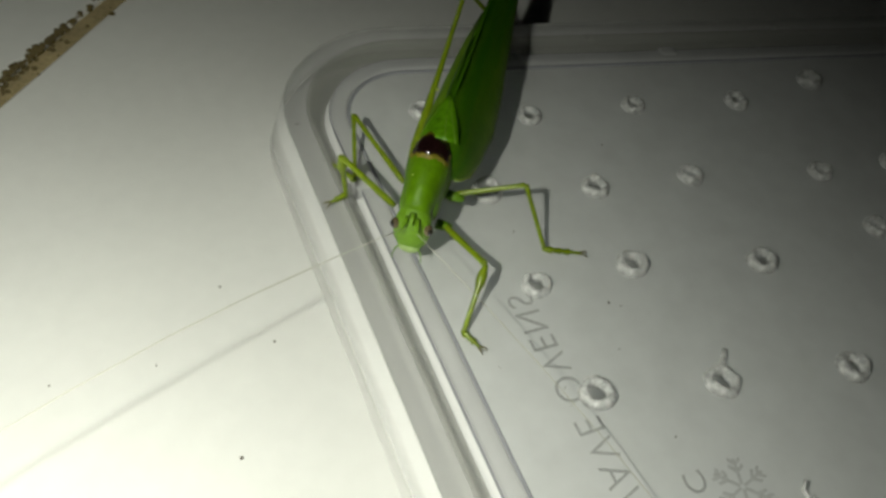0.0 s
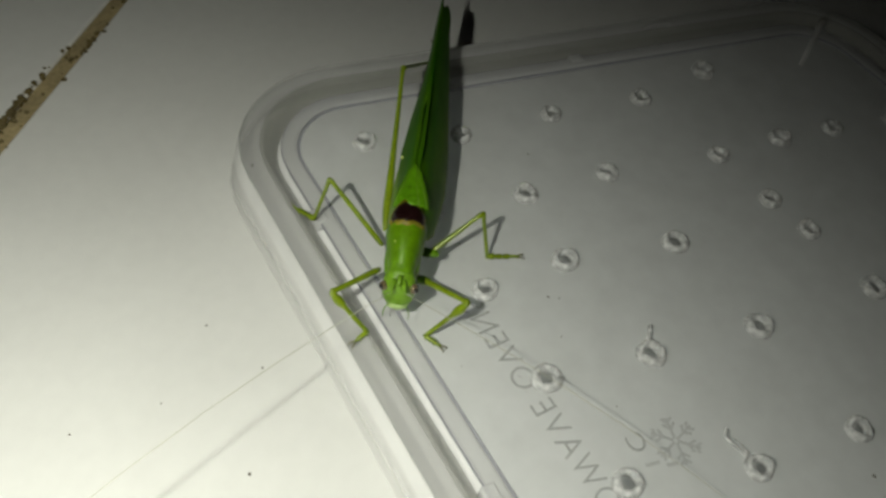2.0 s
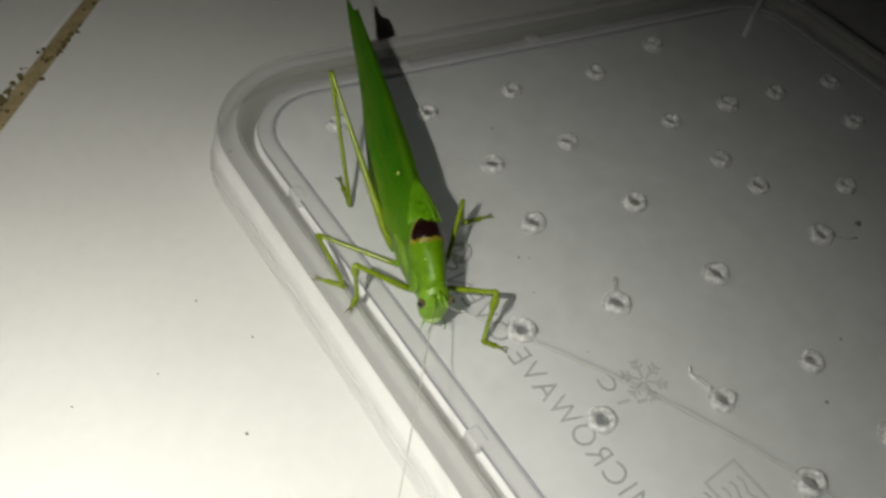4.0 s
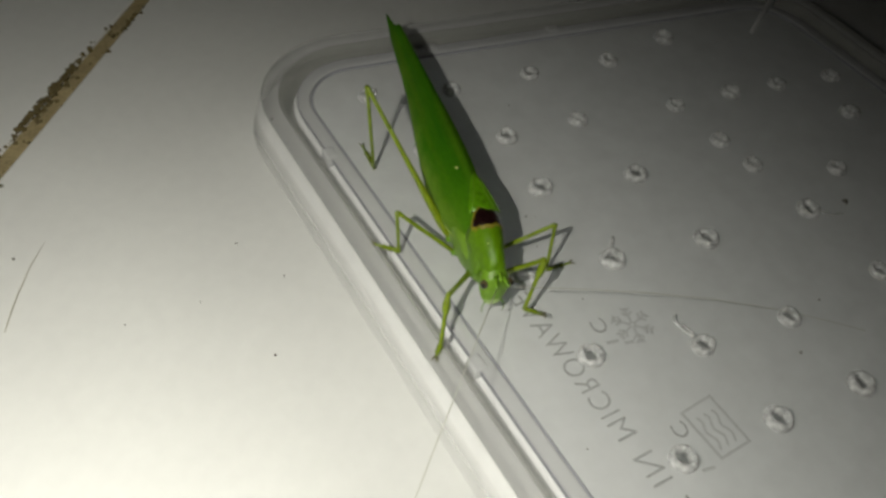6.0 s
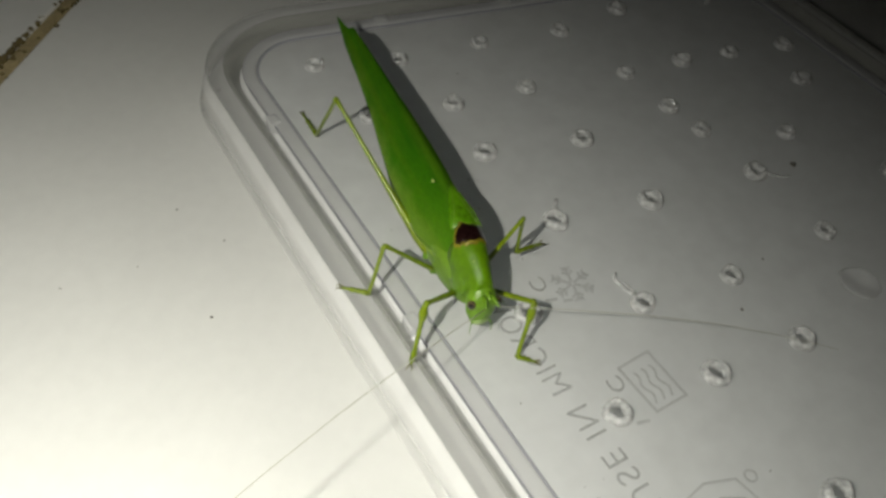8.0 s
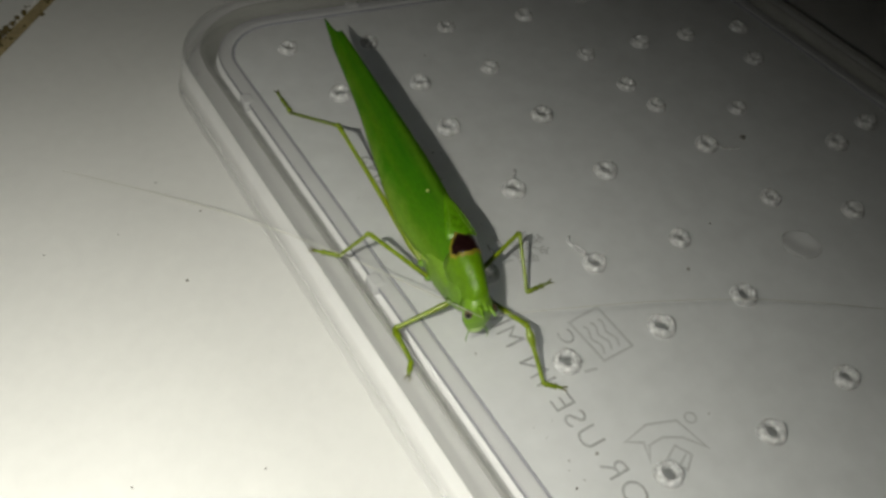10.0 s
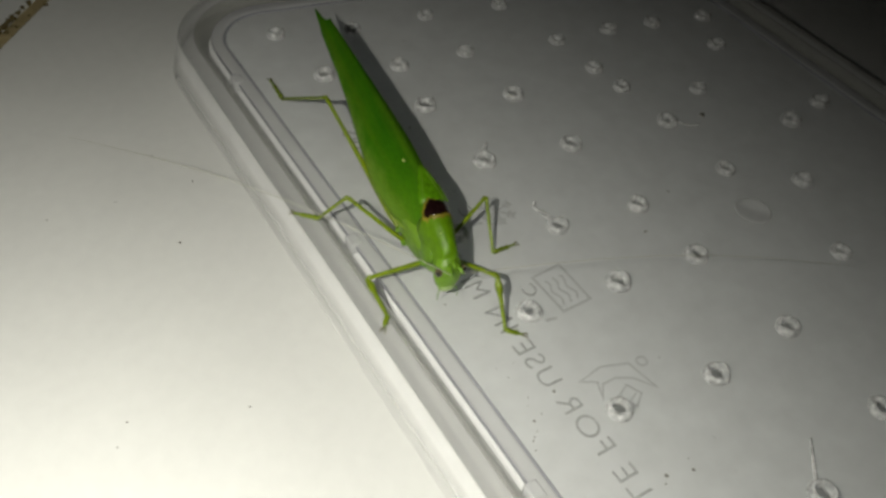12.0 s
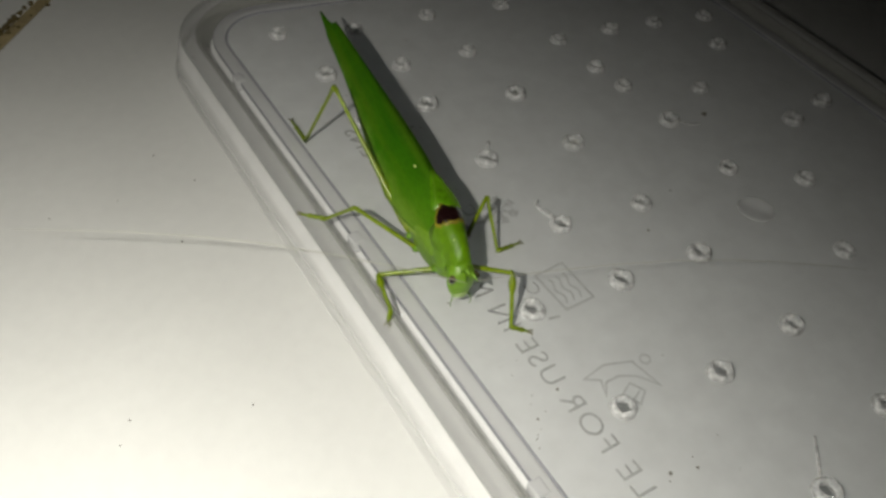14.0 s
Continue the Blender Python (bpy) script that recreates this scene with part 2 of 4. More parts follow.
# Pale margin colour that also paints the highlight along the wing's fold.
MARGIN = principled("pale_highlight_margin", (0.3, 0.42, 0.07), rough=0.2, scale=2500, vary=0.25, coat=0.6)
PALE = principled("pale_green_skin", (0.14, 0.27, 0.012), rough=0.4, bump=0.2, scale=1500, vary=0.2)
MOUTH = principled("whitish_green_skin", (0.38, 0.52, 0.2), rough=0.35, scale=2000, vary=0.2)
AMBER = principled("amber_skin", (0.24, 0.2, 0.012), rough=0.45, bump=0.2, scale=1200, vary=0.5)
VEIN = principled("veined_green", (0.085, 0.225, 0.004), rough=0.25, bump=1.0, scale=1500, vary=0.5)
GLOSSY_VEIN = principled("shiny_vein_green", (0.13, 0.26, 0.02), rough=0.14, scale=2500, vary=0.3, coat=0.7)
SPOT = principled("pale_yellow_spot", (0.5, 0.6, 0.15), rough=0.5, scale=3000)
SMUDGE = principled("grey_brown_dirt", (0.22, 0.21, 0.19), rough=0.95, bump=0.8, scale=2500, vary=0.4)
SOIL = principled("brown_soil", (0.105, 0.08, 0.03), rough=0.95, bump=0.8, scale=2500, vary=0.5)
DIRT = principled("dark_dirt", (0.05, 0.036, 0.02), rough=0.95, bump=0.8, scale=2500, vary=0.5)


# ---- mesh helpers ----
def shade(ob, smooth=True):
    for p in ob.data.polygons:
        p.use_smooth = smooth
    return ob


def make(name, bm, material, smooth=True):
    me = bpy.data.meshes.new(name)
    bm.normal_update()
    bm.to_mesh(me)
    bm.free()
    if material:
        me.materials.append(material)
    return shade(new(name, me), smooth)


def part(name, bm, material, parent, label="", smooth=True):
    ob = make(name, bm, material, smooth)
    ob.parent = parent
    return tagged(ob, label)


def loft(rings, closed=True, caps=True):
    """Skin a row of rings, each a list of points."""
    bm = bmesh.new()
    vs = [[bm.verts.new(p) for p in r] for r in rings]
    n = len(rings[0])
    for a, b in zip(vs, vs[1:]):
        for i in range(n if closed else n - 1):
            j = (i + 1) % n
            bm.faces.new((a[i], a[j], b[j], b[i]))
    if caps and closed:
        bm.faces.new(vs[0][::-1])
        bm.faces.new(vs[-1])
    bmesh.ops.recalc_face_normals(bm, faces=bm.faces)
    return bm


def tube(points, radii, sides=10):
    """A round tube along points with a radius at each."""
    pts = [Vector(p) for p in points]
    rings = []
    for i, p in enumerate(pts):
        d = (pts[min(i + 1, len(pts) - 1)] - pts[max(i - 1, 0)]).normalized()
        u = d.cross(Vector((0, 0, 1)) if abs(d.z) < 0.9 else Vector((1, 0, 0))).normalized()
        v = d.cross(u)
        r = radii[i]
        rings.append([p + r * (math.cos(a) * u + math.sin(a) * v) for a in (k * 2 * math.pi / sides for k in range(sides))])
    return loft(rings)


def box(x0, y0, z0, x1, y1, z1, bevel=0.0):
    bm = bmesh.new()
    bmesh.ops.create_cube(bm, size=1.0)
    for v in bm.verts:
        v.co = ((x0 + x1) / 2 + v.co.x * (x1 - x0), (y0 + y1) / 2 + v.co.y * (y1 - y0), (z0 + z1) / 2 + v.co.z * (z1 - z0))
    if bevel:
        bmesh.ops.bevel(bm, geom=bm.edges[:], offset=bevel, segments=2, affect="EDGES", profile=0.5)
    return bm


# ---- room ----
JOINT_AT, JOINT_TURN = (-0.0238, 0.0335), 47.0   # one point on the visible joint, and its direction
TILE_SIZE, JOINT = 0.40, 0.0029
floor = tagged(make("floor", box(-1.8, -1.8, -0.05, 1.8, 1.8, -0.0006), GROUT, False), "white ceramic tile floor with dirty brown grout joints", "floor", kind="structure")
for nm, b in (("wall_north", (-1.8, 1.8, -0.05, 1.8, 1.9, 2.5)), ("wall_south", (-1.8, -1.9, -0.05, 1.8, -1.8, 2.5)),
              ("wall_east", (1.8, -1.9, -0.05, 1.9, 1.9, 2.5)), ("wall_west", (-1.9, -1.9, -0.05, -1.8, 1.9, 2.5))):
    tagged(make(nm, box(*b), WALL, False), "plain painted wall of the dark room", "wall", kind="structure")
tagged(make("ceiling", box(-1.8, -1.8, 2.5, 1.8, 1.8, 2.6), WALL, False), "plain painted ceiling of the dark room", "ceiling", kind="structure")


# ---- lid ----
PANEL_Z = 0.0058
SLOPE = -0.16       # the short sides are not quite square to the long ones
LEFT, RIGHT, FAR, NEAR = 0.0, 0.101, 0.0037, -0.158


def plan(w, z, radius=0.009, steps=10):
    """The ring of the lid's plan, w metres outside the panel's edge, at height z."""
    corners = [(RIGHT, FAR + SLOPE * RIGHT), (LEFT, FAR + SLOPE * LEFT), (LEFT, NEAR + SLOPE * LEFT), (RIGHT, NEAR + SLOPE * RIGHT)]
    ring = []
    n = len(corners)
    for i, c in enumerate(corners):
        c = Vector(c)
        a = (Vector(corners[i - 1]) - c).normalized()
        b = (Vector(corners[(i + 1) % n]) - c).normalized()
        half = a.angle(b) / 2
        centre = c + (a + b).normalized() * radius / math.sin(half)
        t0, t1 = c + a * radius / math.tan(half), c + b * radius / math.tan(half)
        d0, d1 = (t0 - centre), (t1 - centre)
        a0 = math.atan2(d0.y, d0.x)
        sweep = math.atan2(d0.cross(d1), d0.dot(d1))
        for k in range(steps + 1):
            an = a0 + sweep * k / steps
            ring.append((centre.x + (radius + w) * math.cos(an), centre.y + (radius + w) * math.sin(an), z))
    return ring


lid = tagged(new("container_lid"), "clear plastic food container lid with melted air holes", "lid")
mm = 0.001
# the rim's section: outward from the panel's edge, and height, in millimetres
STEP_PROFILE = [(0.2, 6.0), (0.38, 6.22), (0.7, 6.28), (2.2, 6.22), (2.42, 6.16)]
UNDERCUT_PROFILE = [(2.42, 6.16), (2.52, 5.9), (2.2, 4.7), (2.1, 4.45)]
GROOVE_PROFILE = [(2.1, 4.45), (2.25, 4.36), (2.8, 4.36), (2.98, 4.45)]
SLANT_PROFILE = [(2.98, 4.45), (3.3, 4.9), (4.75, 6.95), (5.2, 7.4)]
RIDGE_PROFILE = [(5.2, 7.4), (5.5, 7.62), (6.1, 7.75), (7.6, 7.62), (8.05, 7.45), (8.3, 7.1)]
SKIRT_PROFILE = [(8.3, 7.1), (8.52, 6.6), (9.25, 3.0), (9.7, 0.9), (9.9, 0.2), (10.0, -0.2)]
EDGE_PROFILE = [(-0.3, 5.82), (-0.2, 6.0), (0.0, 6.1), (0.2, 6.0)]


def shell(profile, thickness):
    """A sheet of even thickness that follows the profile round the plan."""
    pts = [Vector(p) for p in profile]
    under = []
    for k, p in enumerate(pts):
        d = (pts[min(k + 1, len(pts) - 1)] - pts[max(k - 1, 0)]).normalized()
        under.append(p - Vector((-d.y, d.x)) * thickness)
    rings = [plan(w * mm, z * mm) for w, z in pts + under[::-1]]
    return loft(rings + rings[:1], caps=False)


part("rim", shell(STEP_PROFILE, 0.45), RIM, lid, "clear inner step of the rim")
part("undercut", shell(UNDERCUT_PROFILE, 0.3), EDGE_SHADE, lid, "thin undercut wall of the groove, its dark line coloured in")
part("panel_edge", shell(EDGE_PROFILE, 0.3), EDGE_SHADE, lid, "thin raised edge of the panel, its dark line coloured in")
part("groove", shell(GROOVE_PROFILE, 0.4), GROOVE_LIGHT, lid, "groove round the rim with its bright band painted in")
part("slanting_wall", shell(SLANT_PROFILE, 0.4), SLOPE_WALL, lid, "clear slanting wall of the rim with shade in its colour")
part("outer_ridge", shell(RIDGE_PROFILE, 0.5), RIDGE, lid, "clear outer ridge of the rim")
part("skirt", shell(SKIRT_PROFILE, 0.12), SKIRT, lid, "clear flared skirt under the rim with a light band painted in")

HOLES = [(9.9, -6.2), (39.8, -12.0), (26.4, -24.8), (40.3, -26.2), (59.4, -30.3), (56.1, -14.7), (71.2, -13.3), (24.5, -37.2), (41.0, -41.3),
         (60.4, -41.0), (71.8, -31.6), (82.3, -33.4), (61.4, -48.1), (74.8, -55.1), (11.9, -36.7), (11.7, -51.3), (25.8, -54.3), (42.0, -57.4),
         (62.3, -60.0), (42.7, -74.5), (27.6, -72.4), (12.3, -66.6), (13.4, -84.3), (28.7, -85.9), (43.4, -87.3), (62.7, -74.6), (45.6, -104.4),
         (30.1, -105.3), (14.4, -103.2), (65.4, -97.9), (73.1, -82.9), (24.0, -10.5), (84.4, -70.1), (94.2, -68.6), (89.3, -45.3), (94.4, -36.0),
         (29.1, -125.1), (46.5, -120.4), (12.4, -21.8)]
rng = random.Random(4)
SIZES = [rng.uniform(0.88, 1.08) for _ in HOLES]


def wobble(angle, seed, amount):
    return 1 + amount * (math.sin(2 * angle + seed) * 0.5 + math.sin(3 * angle + 2.3 * seed) * 0.35 + math.sin(5 * angle + 1.7 * seed) * 0.25)


def lid_panel():
    """The flat panel, pierced by the melted holes, with its thickness."""
    bm = bmesh.new()
    loops = [plan(0.0, PANEL_Z)]
    for n, (x, y) in enumerate(HOLES):
        r = 0.00114 * SIZES[n]
        loops.append([(x * mm + r * wobble(a, n, 0.12) * math.cos(a), y * mm + r * wobble(a, n, 0.12) * math.sin(a), PANEL_Z)
                      for a in (k * math.pi / 7 for k in range(14))])
    edges = []
    for ring in loops:
        vs = [bm.verts.new(p) for p in ring]
        edges += [bm.edges.new((vs[i - 1], vs[i])) for i in range(len(vs))]
    bmesh.ops.triangle_fill(bm, edges=edges, use_beauty=True, use_dissolve=False)
    bmesh.ops.recalc_face_normals(bm, faces=bm.faces)
    return part("panel", bm, LID, lid, "flat clear panel", smooth=False)


panel = lid_panel()


def melted_ring(n, x, y, size):
    """A raised, uneven bead of melted plastic round a hole."""
    bm = bmesh.new()
    around, profile = 32, [(1.08, -0.5), (0.98, 0.1), (1.0, 0.6), (1.1, 0.92), (1.26, 1.0), (1.46, 0.96), (1.64, 0.86), (1.76, 0.62), (1.84, 0.3), (1.88, 0.0)]
    grid = []
    for k in range(around):
        a = 2 * math.pi * k / around
        lift = wobble(a, n * 1.9 + 1, 0.3) + 0.05 * math.sin(9 * a + n)
        grid.append([bm.verts.new((r * size * mm * wobble(a, n, 0.05 + 0.07 * (i < 3)) * math.cos(a), r * size * mm * wobble(a, n, 0.05 + 0.07 * (i < 3)) * math.sin(a),
                                   (h * lift * size if h > 0 else h) * mm)) for i, (r, h) in enumerate(profile)])
    for k in range(around):
        for i in range(len(profile)):
            j = (i + 1) % len(profile)
            bm.faces.new((grid[k][i], grid[(k + 1) % around][i], grid[(k + 1) % around][j], grid[k][j]))
    bmesh.ops.recalc_face_normals(bm, faces=bm.faces)
    ob = part("air_hole", bm, RING, lid, "raised bead of melted clear plastic round a hole")
    ob.location = (x * mm, y * mm, PANEL_Z + 0.00005)
    return ob


for n, (x, y) in enumerate(HOLES):
    melted_ring(n, x, y, SIZES[n])


def strand(points, r0, r1, mat=None, name="plastic_strand"):
    pts = [(x * mm, y * mm, PANEL_Z + z * mm) for x, y, z in points]
    k = len(pts)
    ob = part(name, tube(pts, [(r0 + (r1 - r0) * i / (k - 1)) * mm for i in range(k)], 8), mat or RING, lid, "thin drawn thread of melted clear plastic, or the added corner glint")
    return ob


strand([(27.6, -70.6, 0.4), (27.6, -69.4, 0.3), (27.3, -68.2, 0.35)], 0.2, 0.1)
strand([(27.2, -70.8, 0.5), (27.0, -69.6, 0.35), (26.7, -68.6, 0.4), (26.2, -67.6, 0.9), (26.9, -66.9, 1.1)], 0.26, 0.18)
strand([(26.6, -52.8, 0.5), (27.6, -51.8, 0.5), (28.3, -51.0, 0.6)], 0.36, 0.26)
strand([(29.6, -123.4, 0.4), (31.5, -121.5, 0.3), (33.8, -118.9, 0.4)], 0.26, 0.18)
# Pale streak that stands in for the glint on the far corner.
strand([(104.5, -10.8, 0.6), (100.5, -13.0, 0.4), (96.5, -15.2, 0.3), (90.0, -18.8, 0.2)], 0.8, 0.35, SKIRT)
strand([(63.6, -61.2, 0.4), (65.4, -62.8, 0.2), (67.2, -63.2, 0.15)], 0.2, 0.12)


def drop_mark(x, y, r):
    """A dried, very shallow drop of water."""
    rings = [[(x * mm + r * q * mm * math.cos(a) * wobble(a, 3, 0.06), y * mm + r * q * mm * math.sin(a) * wobble(a, 3, 0.06), PANEL_Z + h * mm) for a in (k * math.pi / 16 for k in range(32))]
             for q, h in ((1.0, 0.01), (0.96, 0.09), (0.85, 0.13), (0.4, 0.16), (0.02, 0.16))]
    ob = make("water_drop", loft(rings), WATER)
    tagged(ob, "shallow drop of water on the clear lid", "drop")


drop_mark(59.6, -84.2, 3.0)


def rib(x, y, turn):
    """A small web across the groove."""
    bm = box(-0.0010, -0.0013, 0, 0.0010, 0.0013, 0.0021, 0.0004)
    ob = part("rib", bm, RIM, lid, "small clear web across the groove")
    ob.matrix_basis = pose(x * mm, y * mm, 0.00436, 0, 0, turn)


for y in (-16.6, -60.7, -107.0):
    rib(-2.2, y, 0)
rib(51.8, -2.4, 81)
rib(26.8, 1.6, 81)


def lettering(text, stops, x0, x1, name="lettering"):
    """Raised letters that read from the underside: mirrored from above, running away along the long side."""
    cu = bpy.data.curves.new(name, "FONT")
    cu.body, cu.extrude, cu.space_character, cu.offset = text, 0.02, 1.12, -0.012
    tmp = bpy.data.objects.new(name, cu)
    scene.collection.objects.link(tmp)
    me = bpy.data.meshes.new_from_object(tmp.evaluated_get(bpy.context.evaluated_depsgraph_get()))
    bpy.data.objects.remove(tmp)
    co = np.array([v.co for v in me.vertices])
    lo, hi = co.min(0), co.max(0)
    for v in me.vertices:
        u = (v.co.x - lo[0]) / (hi[0] - lo[0])
        w = (v.co.y - lo[1]) / (hi[1] - lo[1])
        h = (v.co.z - lo[2]) / (hi[2] - lo[2])
        v.co = ((x0 + (x1 - x0) * w) * mm, float(np.interp(u, *zip(*stops))) * mm, PANEL_Z + 0.00001 + 0.0001 * h)
    me.materials.clear()
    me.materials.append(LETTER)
    ob = new(name, me)
    ob.parent = lid
    return tagged(ob, "raised mirrored capital letters in the clear plastic")


lettering("LE FOR USE IN MICROWAVE OVENS", [(0, -114.0), (0.176, -99.2), (0.302, -88.9), (0.4437, -77.2), (0.591, -67.0), (0.699, -59.9), (1, -37.3)], 7.7, 10.7)
lettering("C", [(0, -64.2), (1, -62.0)], 15.4, 17.6, "temperature_mark")
lettering("C", [(0, -82.0), (1, -79.9)], 14.9, 17.0, "temperature_mark")


def slab(name, outlines, label):
    """Flat raised shapes on the panel, each from its outline in millimetres."""
    bm = bmesh.new()
    for outline in outlines:
        low, high = [[bm.verts.new((x * mm, y * mm, PANEL_Z + z)) for x, y in outline] for z in (0.00001, 0.00011)]
        bm.faces.new(high)
        for i in range(len(low)):
            bm.faces.new((low[i - 1], low[i], high[i], high[i - 1]))
    bmesh.ops.recalc_face_normals(bm, faces=bm.faces)
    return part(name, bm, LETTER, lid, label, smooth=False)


def stroke(name, points, width=0.32, label="raised line symbol in the clear plastic"):
    """One unbroken raised line through the points, in millimetres."""
    pts = [Vector(p) for p in points]
    ring = (pts[0] - pts[-1]).length < 1e-6
    left, right = [], []
    for i, p in enumerate(pts):
        back = pts[-2] if ring and i == 0 else pts[max(i - 1, 0)]
        ahead = pts[1] if ring and i == len(pts) - 1 else pts[min(i + 1, len(pts) - 1)]
        d0, d1 = (p - back), (ahead - p)
        d0 = (d0 if d0.length else d1).normalized()
        d1 = (d1 if d1.length else d0).normalized()
        n = Vector((-d0.y - d1.y, d0.x + d1.x))
        n = n.normalized() if n.length > 0.2 else Vector((-d0.y, d0.x))
        half = width / 2 / max(abs(n.dot(Vector((-d0.y, d0.x)))), 0.5)
        left.append(p + n * half)
        right.append(p - n * half)
    bm = bmesh.new()
    rows = [[bm.verts.new((q.x * mm, q.y * mm, PANEL_Z + z)) for q in side] for side, z in ((left, 0.00001), (left, 0.00011), (right, 0.00011), (right, 0.00001))]
    for a, b in zip(rows, rows[1:]):
        for i in range(len(pts) - 1):
            bm.faces.new((a[i], a[i + 1], b[i + 1], b[i]))
    bmesh.ops.recalc_face_normals(bm, faces=bm.faces)
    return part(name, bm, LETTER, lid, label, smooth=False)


def snowflake(cx, cy, r, half):
    """Six arms with two pairs of barbs each."""
    side = [(0.0, half)]
    for f, l in ((0.5, 0.34), (0.8, 0.28)):
        c, q = l * r * math.cos(0.84), l * r * math.sin(0.84)
        side += [(f * r - half, half), (f * r + c - half, half + q), (f * r + c + half, half + q - half), (f * r + half * 1.6, half)]
    side += [(r, half)]
    outline = side + [(u, -v) for u, v in side[::-1]]
    for k in range(6):
        a = math.radians(60 * k + 15)
        c, q = math.cos(a), math.sin(a)
        slab("snowflake_arm", [[(cx + (u + 0.3) * c - v * q, cy + (u + 0.3) * q + v * c) for u, v in outline]], "raised snowflake arm in the clear plastic")


snowflake(20.9, -65.1, 2.7, 0.15)
stroke("oven_symbol", [(22.9, -78.9), (23.0, -86.4), (18.0, -86.5), (17.7, -79.2), (22.9, -78.9)], 0.34)
for off in (0.0, 1.3, 2.6):
    stroke("wave_symbol", [(19.0 + off + 0.28 * math.sin(k * 1.05), -80.6 - k * 0.5) for k in range(11)], 0.26)
stroke("tray_symbol", [(12.6, -97.2), (16.5, -96.6), (20.4, -98.0), (21.3, -102.8), (19.4, -100.2), (17.2, -99.0), (15.0, -99.0), (13.6, -100.8), (14.6, -98.4), (12.6, -97.2)], 0.3)
stroke("ring_symbol", [(22.3 + 0.75 * math.cos(k * math.pi / 6), -98.6 + 0.75 * math.sin(k * math.pi / 6)) for k in range(13)], 0.26)
stroke("cup_symbol", [(15.8, -101.5), (17.8, -100.6), (18.8, -102.6), (16.9, -103.9), (15.8, -101.5)], 0.3)
stroke("cup_line", [(16.6, -102.9), (18.2, -102.2)], 0.3)
for a, b in (((15.6, -65.9), (17.4, -66.3)), ((17.9, -67.0), (19.3, -67.4)), ((14.6, -86.6), (16.4, -87.0))):
    stroke("number_mark", [a, b], 0.4, "raised marks too small to read")


# ---- phone light ----
def phone_light():
    """The phone's flash: a small lit lens, carried beside the lens of the camera, in a short unseen ring added to
    narrow its beam.
    """
    torch = tagged(new("phone_light"), "small white flash lamp of a phone, switched on", "lamp")
    bm = bmesh.new()
    bmesh.ops.create_circle(bm, cap_ends=True, segments=24, radius=0.0022)
    part("flash_lens", bm, glow("flash_glow", LAMP, (0.985, 0.965, 0.855)), torch)
    # Unseen ring, added only to cut the beam towards the far side.
    ring = [[(r * math.cos(a), r * math.sin(a), z) for a in (k * math.pi / 12 for k in range(24))] for r, z in
            ((0.00233, 0.0004), (0.00233, -0.0013), (0.0029, -0.0013), (0.0029, 0.0008), (0.0001, 0.0008))]
    part("beam_limiter", loft(ring, caps=False), DIRT, torch)
    return torch


LAMP = 6400.0
torch = phone_light()


# ---- katydid ----
def interp(rows, t, smooth=False):
    for a, b in zip(rows, rows[1:]):
        if a[0] <= t <= b[0]:
            u = (t - a[0]) / (b[0] - a[0])
            u = u * u * (3 - 2 * u) if smooth else u
            return [p + (q - p) * u for p, q in zip(a[1:], b[1:])]
    return list(rows[-1][1:]) if t > rows[-1][0] else list(rows[0][1:])


def spline(rows, t):
    """A smooth curve through the rows."""
    k = max(i for i in range(len(rows) - 1) if rows[i][0] <= t or i == 0)
    p1, p2 = rows[k], rows[k + 1]
    p0, p3 = rows[max(k - 1, 0)], rows[min(k + 2, len(rows) - 1)]
    h = p2[0] - p1[0]
    u = min(max((t - p1[0]) / h, 0), 1)
    out = []
    for a, b, c, d in zip(p0[1:], p1[1:], p2[1:], p3[1:]):
        m1 = (c - a) / max(p2[0] - p0[0], 1e-6) * h
        m2 = (d - b) / max(p3[0] - p1[0], 1e-6) * h
        out.append((2 * u**3 - 3 * u**2 + 1) * b + (u**3 - 2 * u**2 + u) * m1 + (3 * u**2 - 2 * u**3) * c + (u**3 - u**2) * m2)
    return out


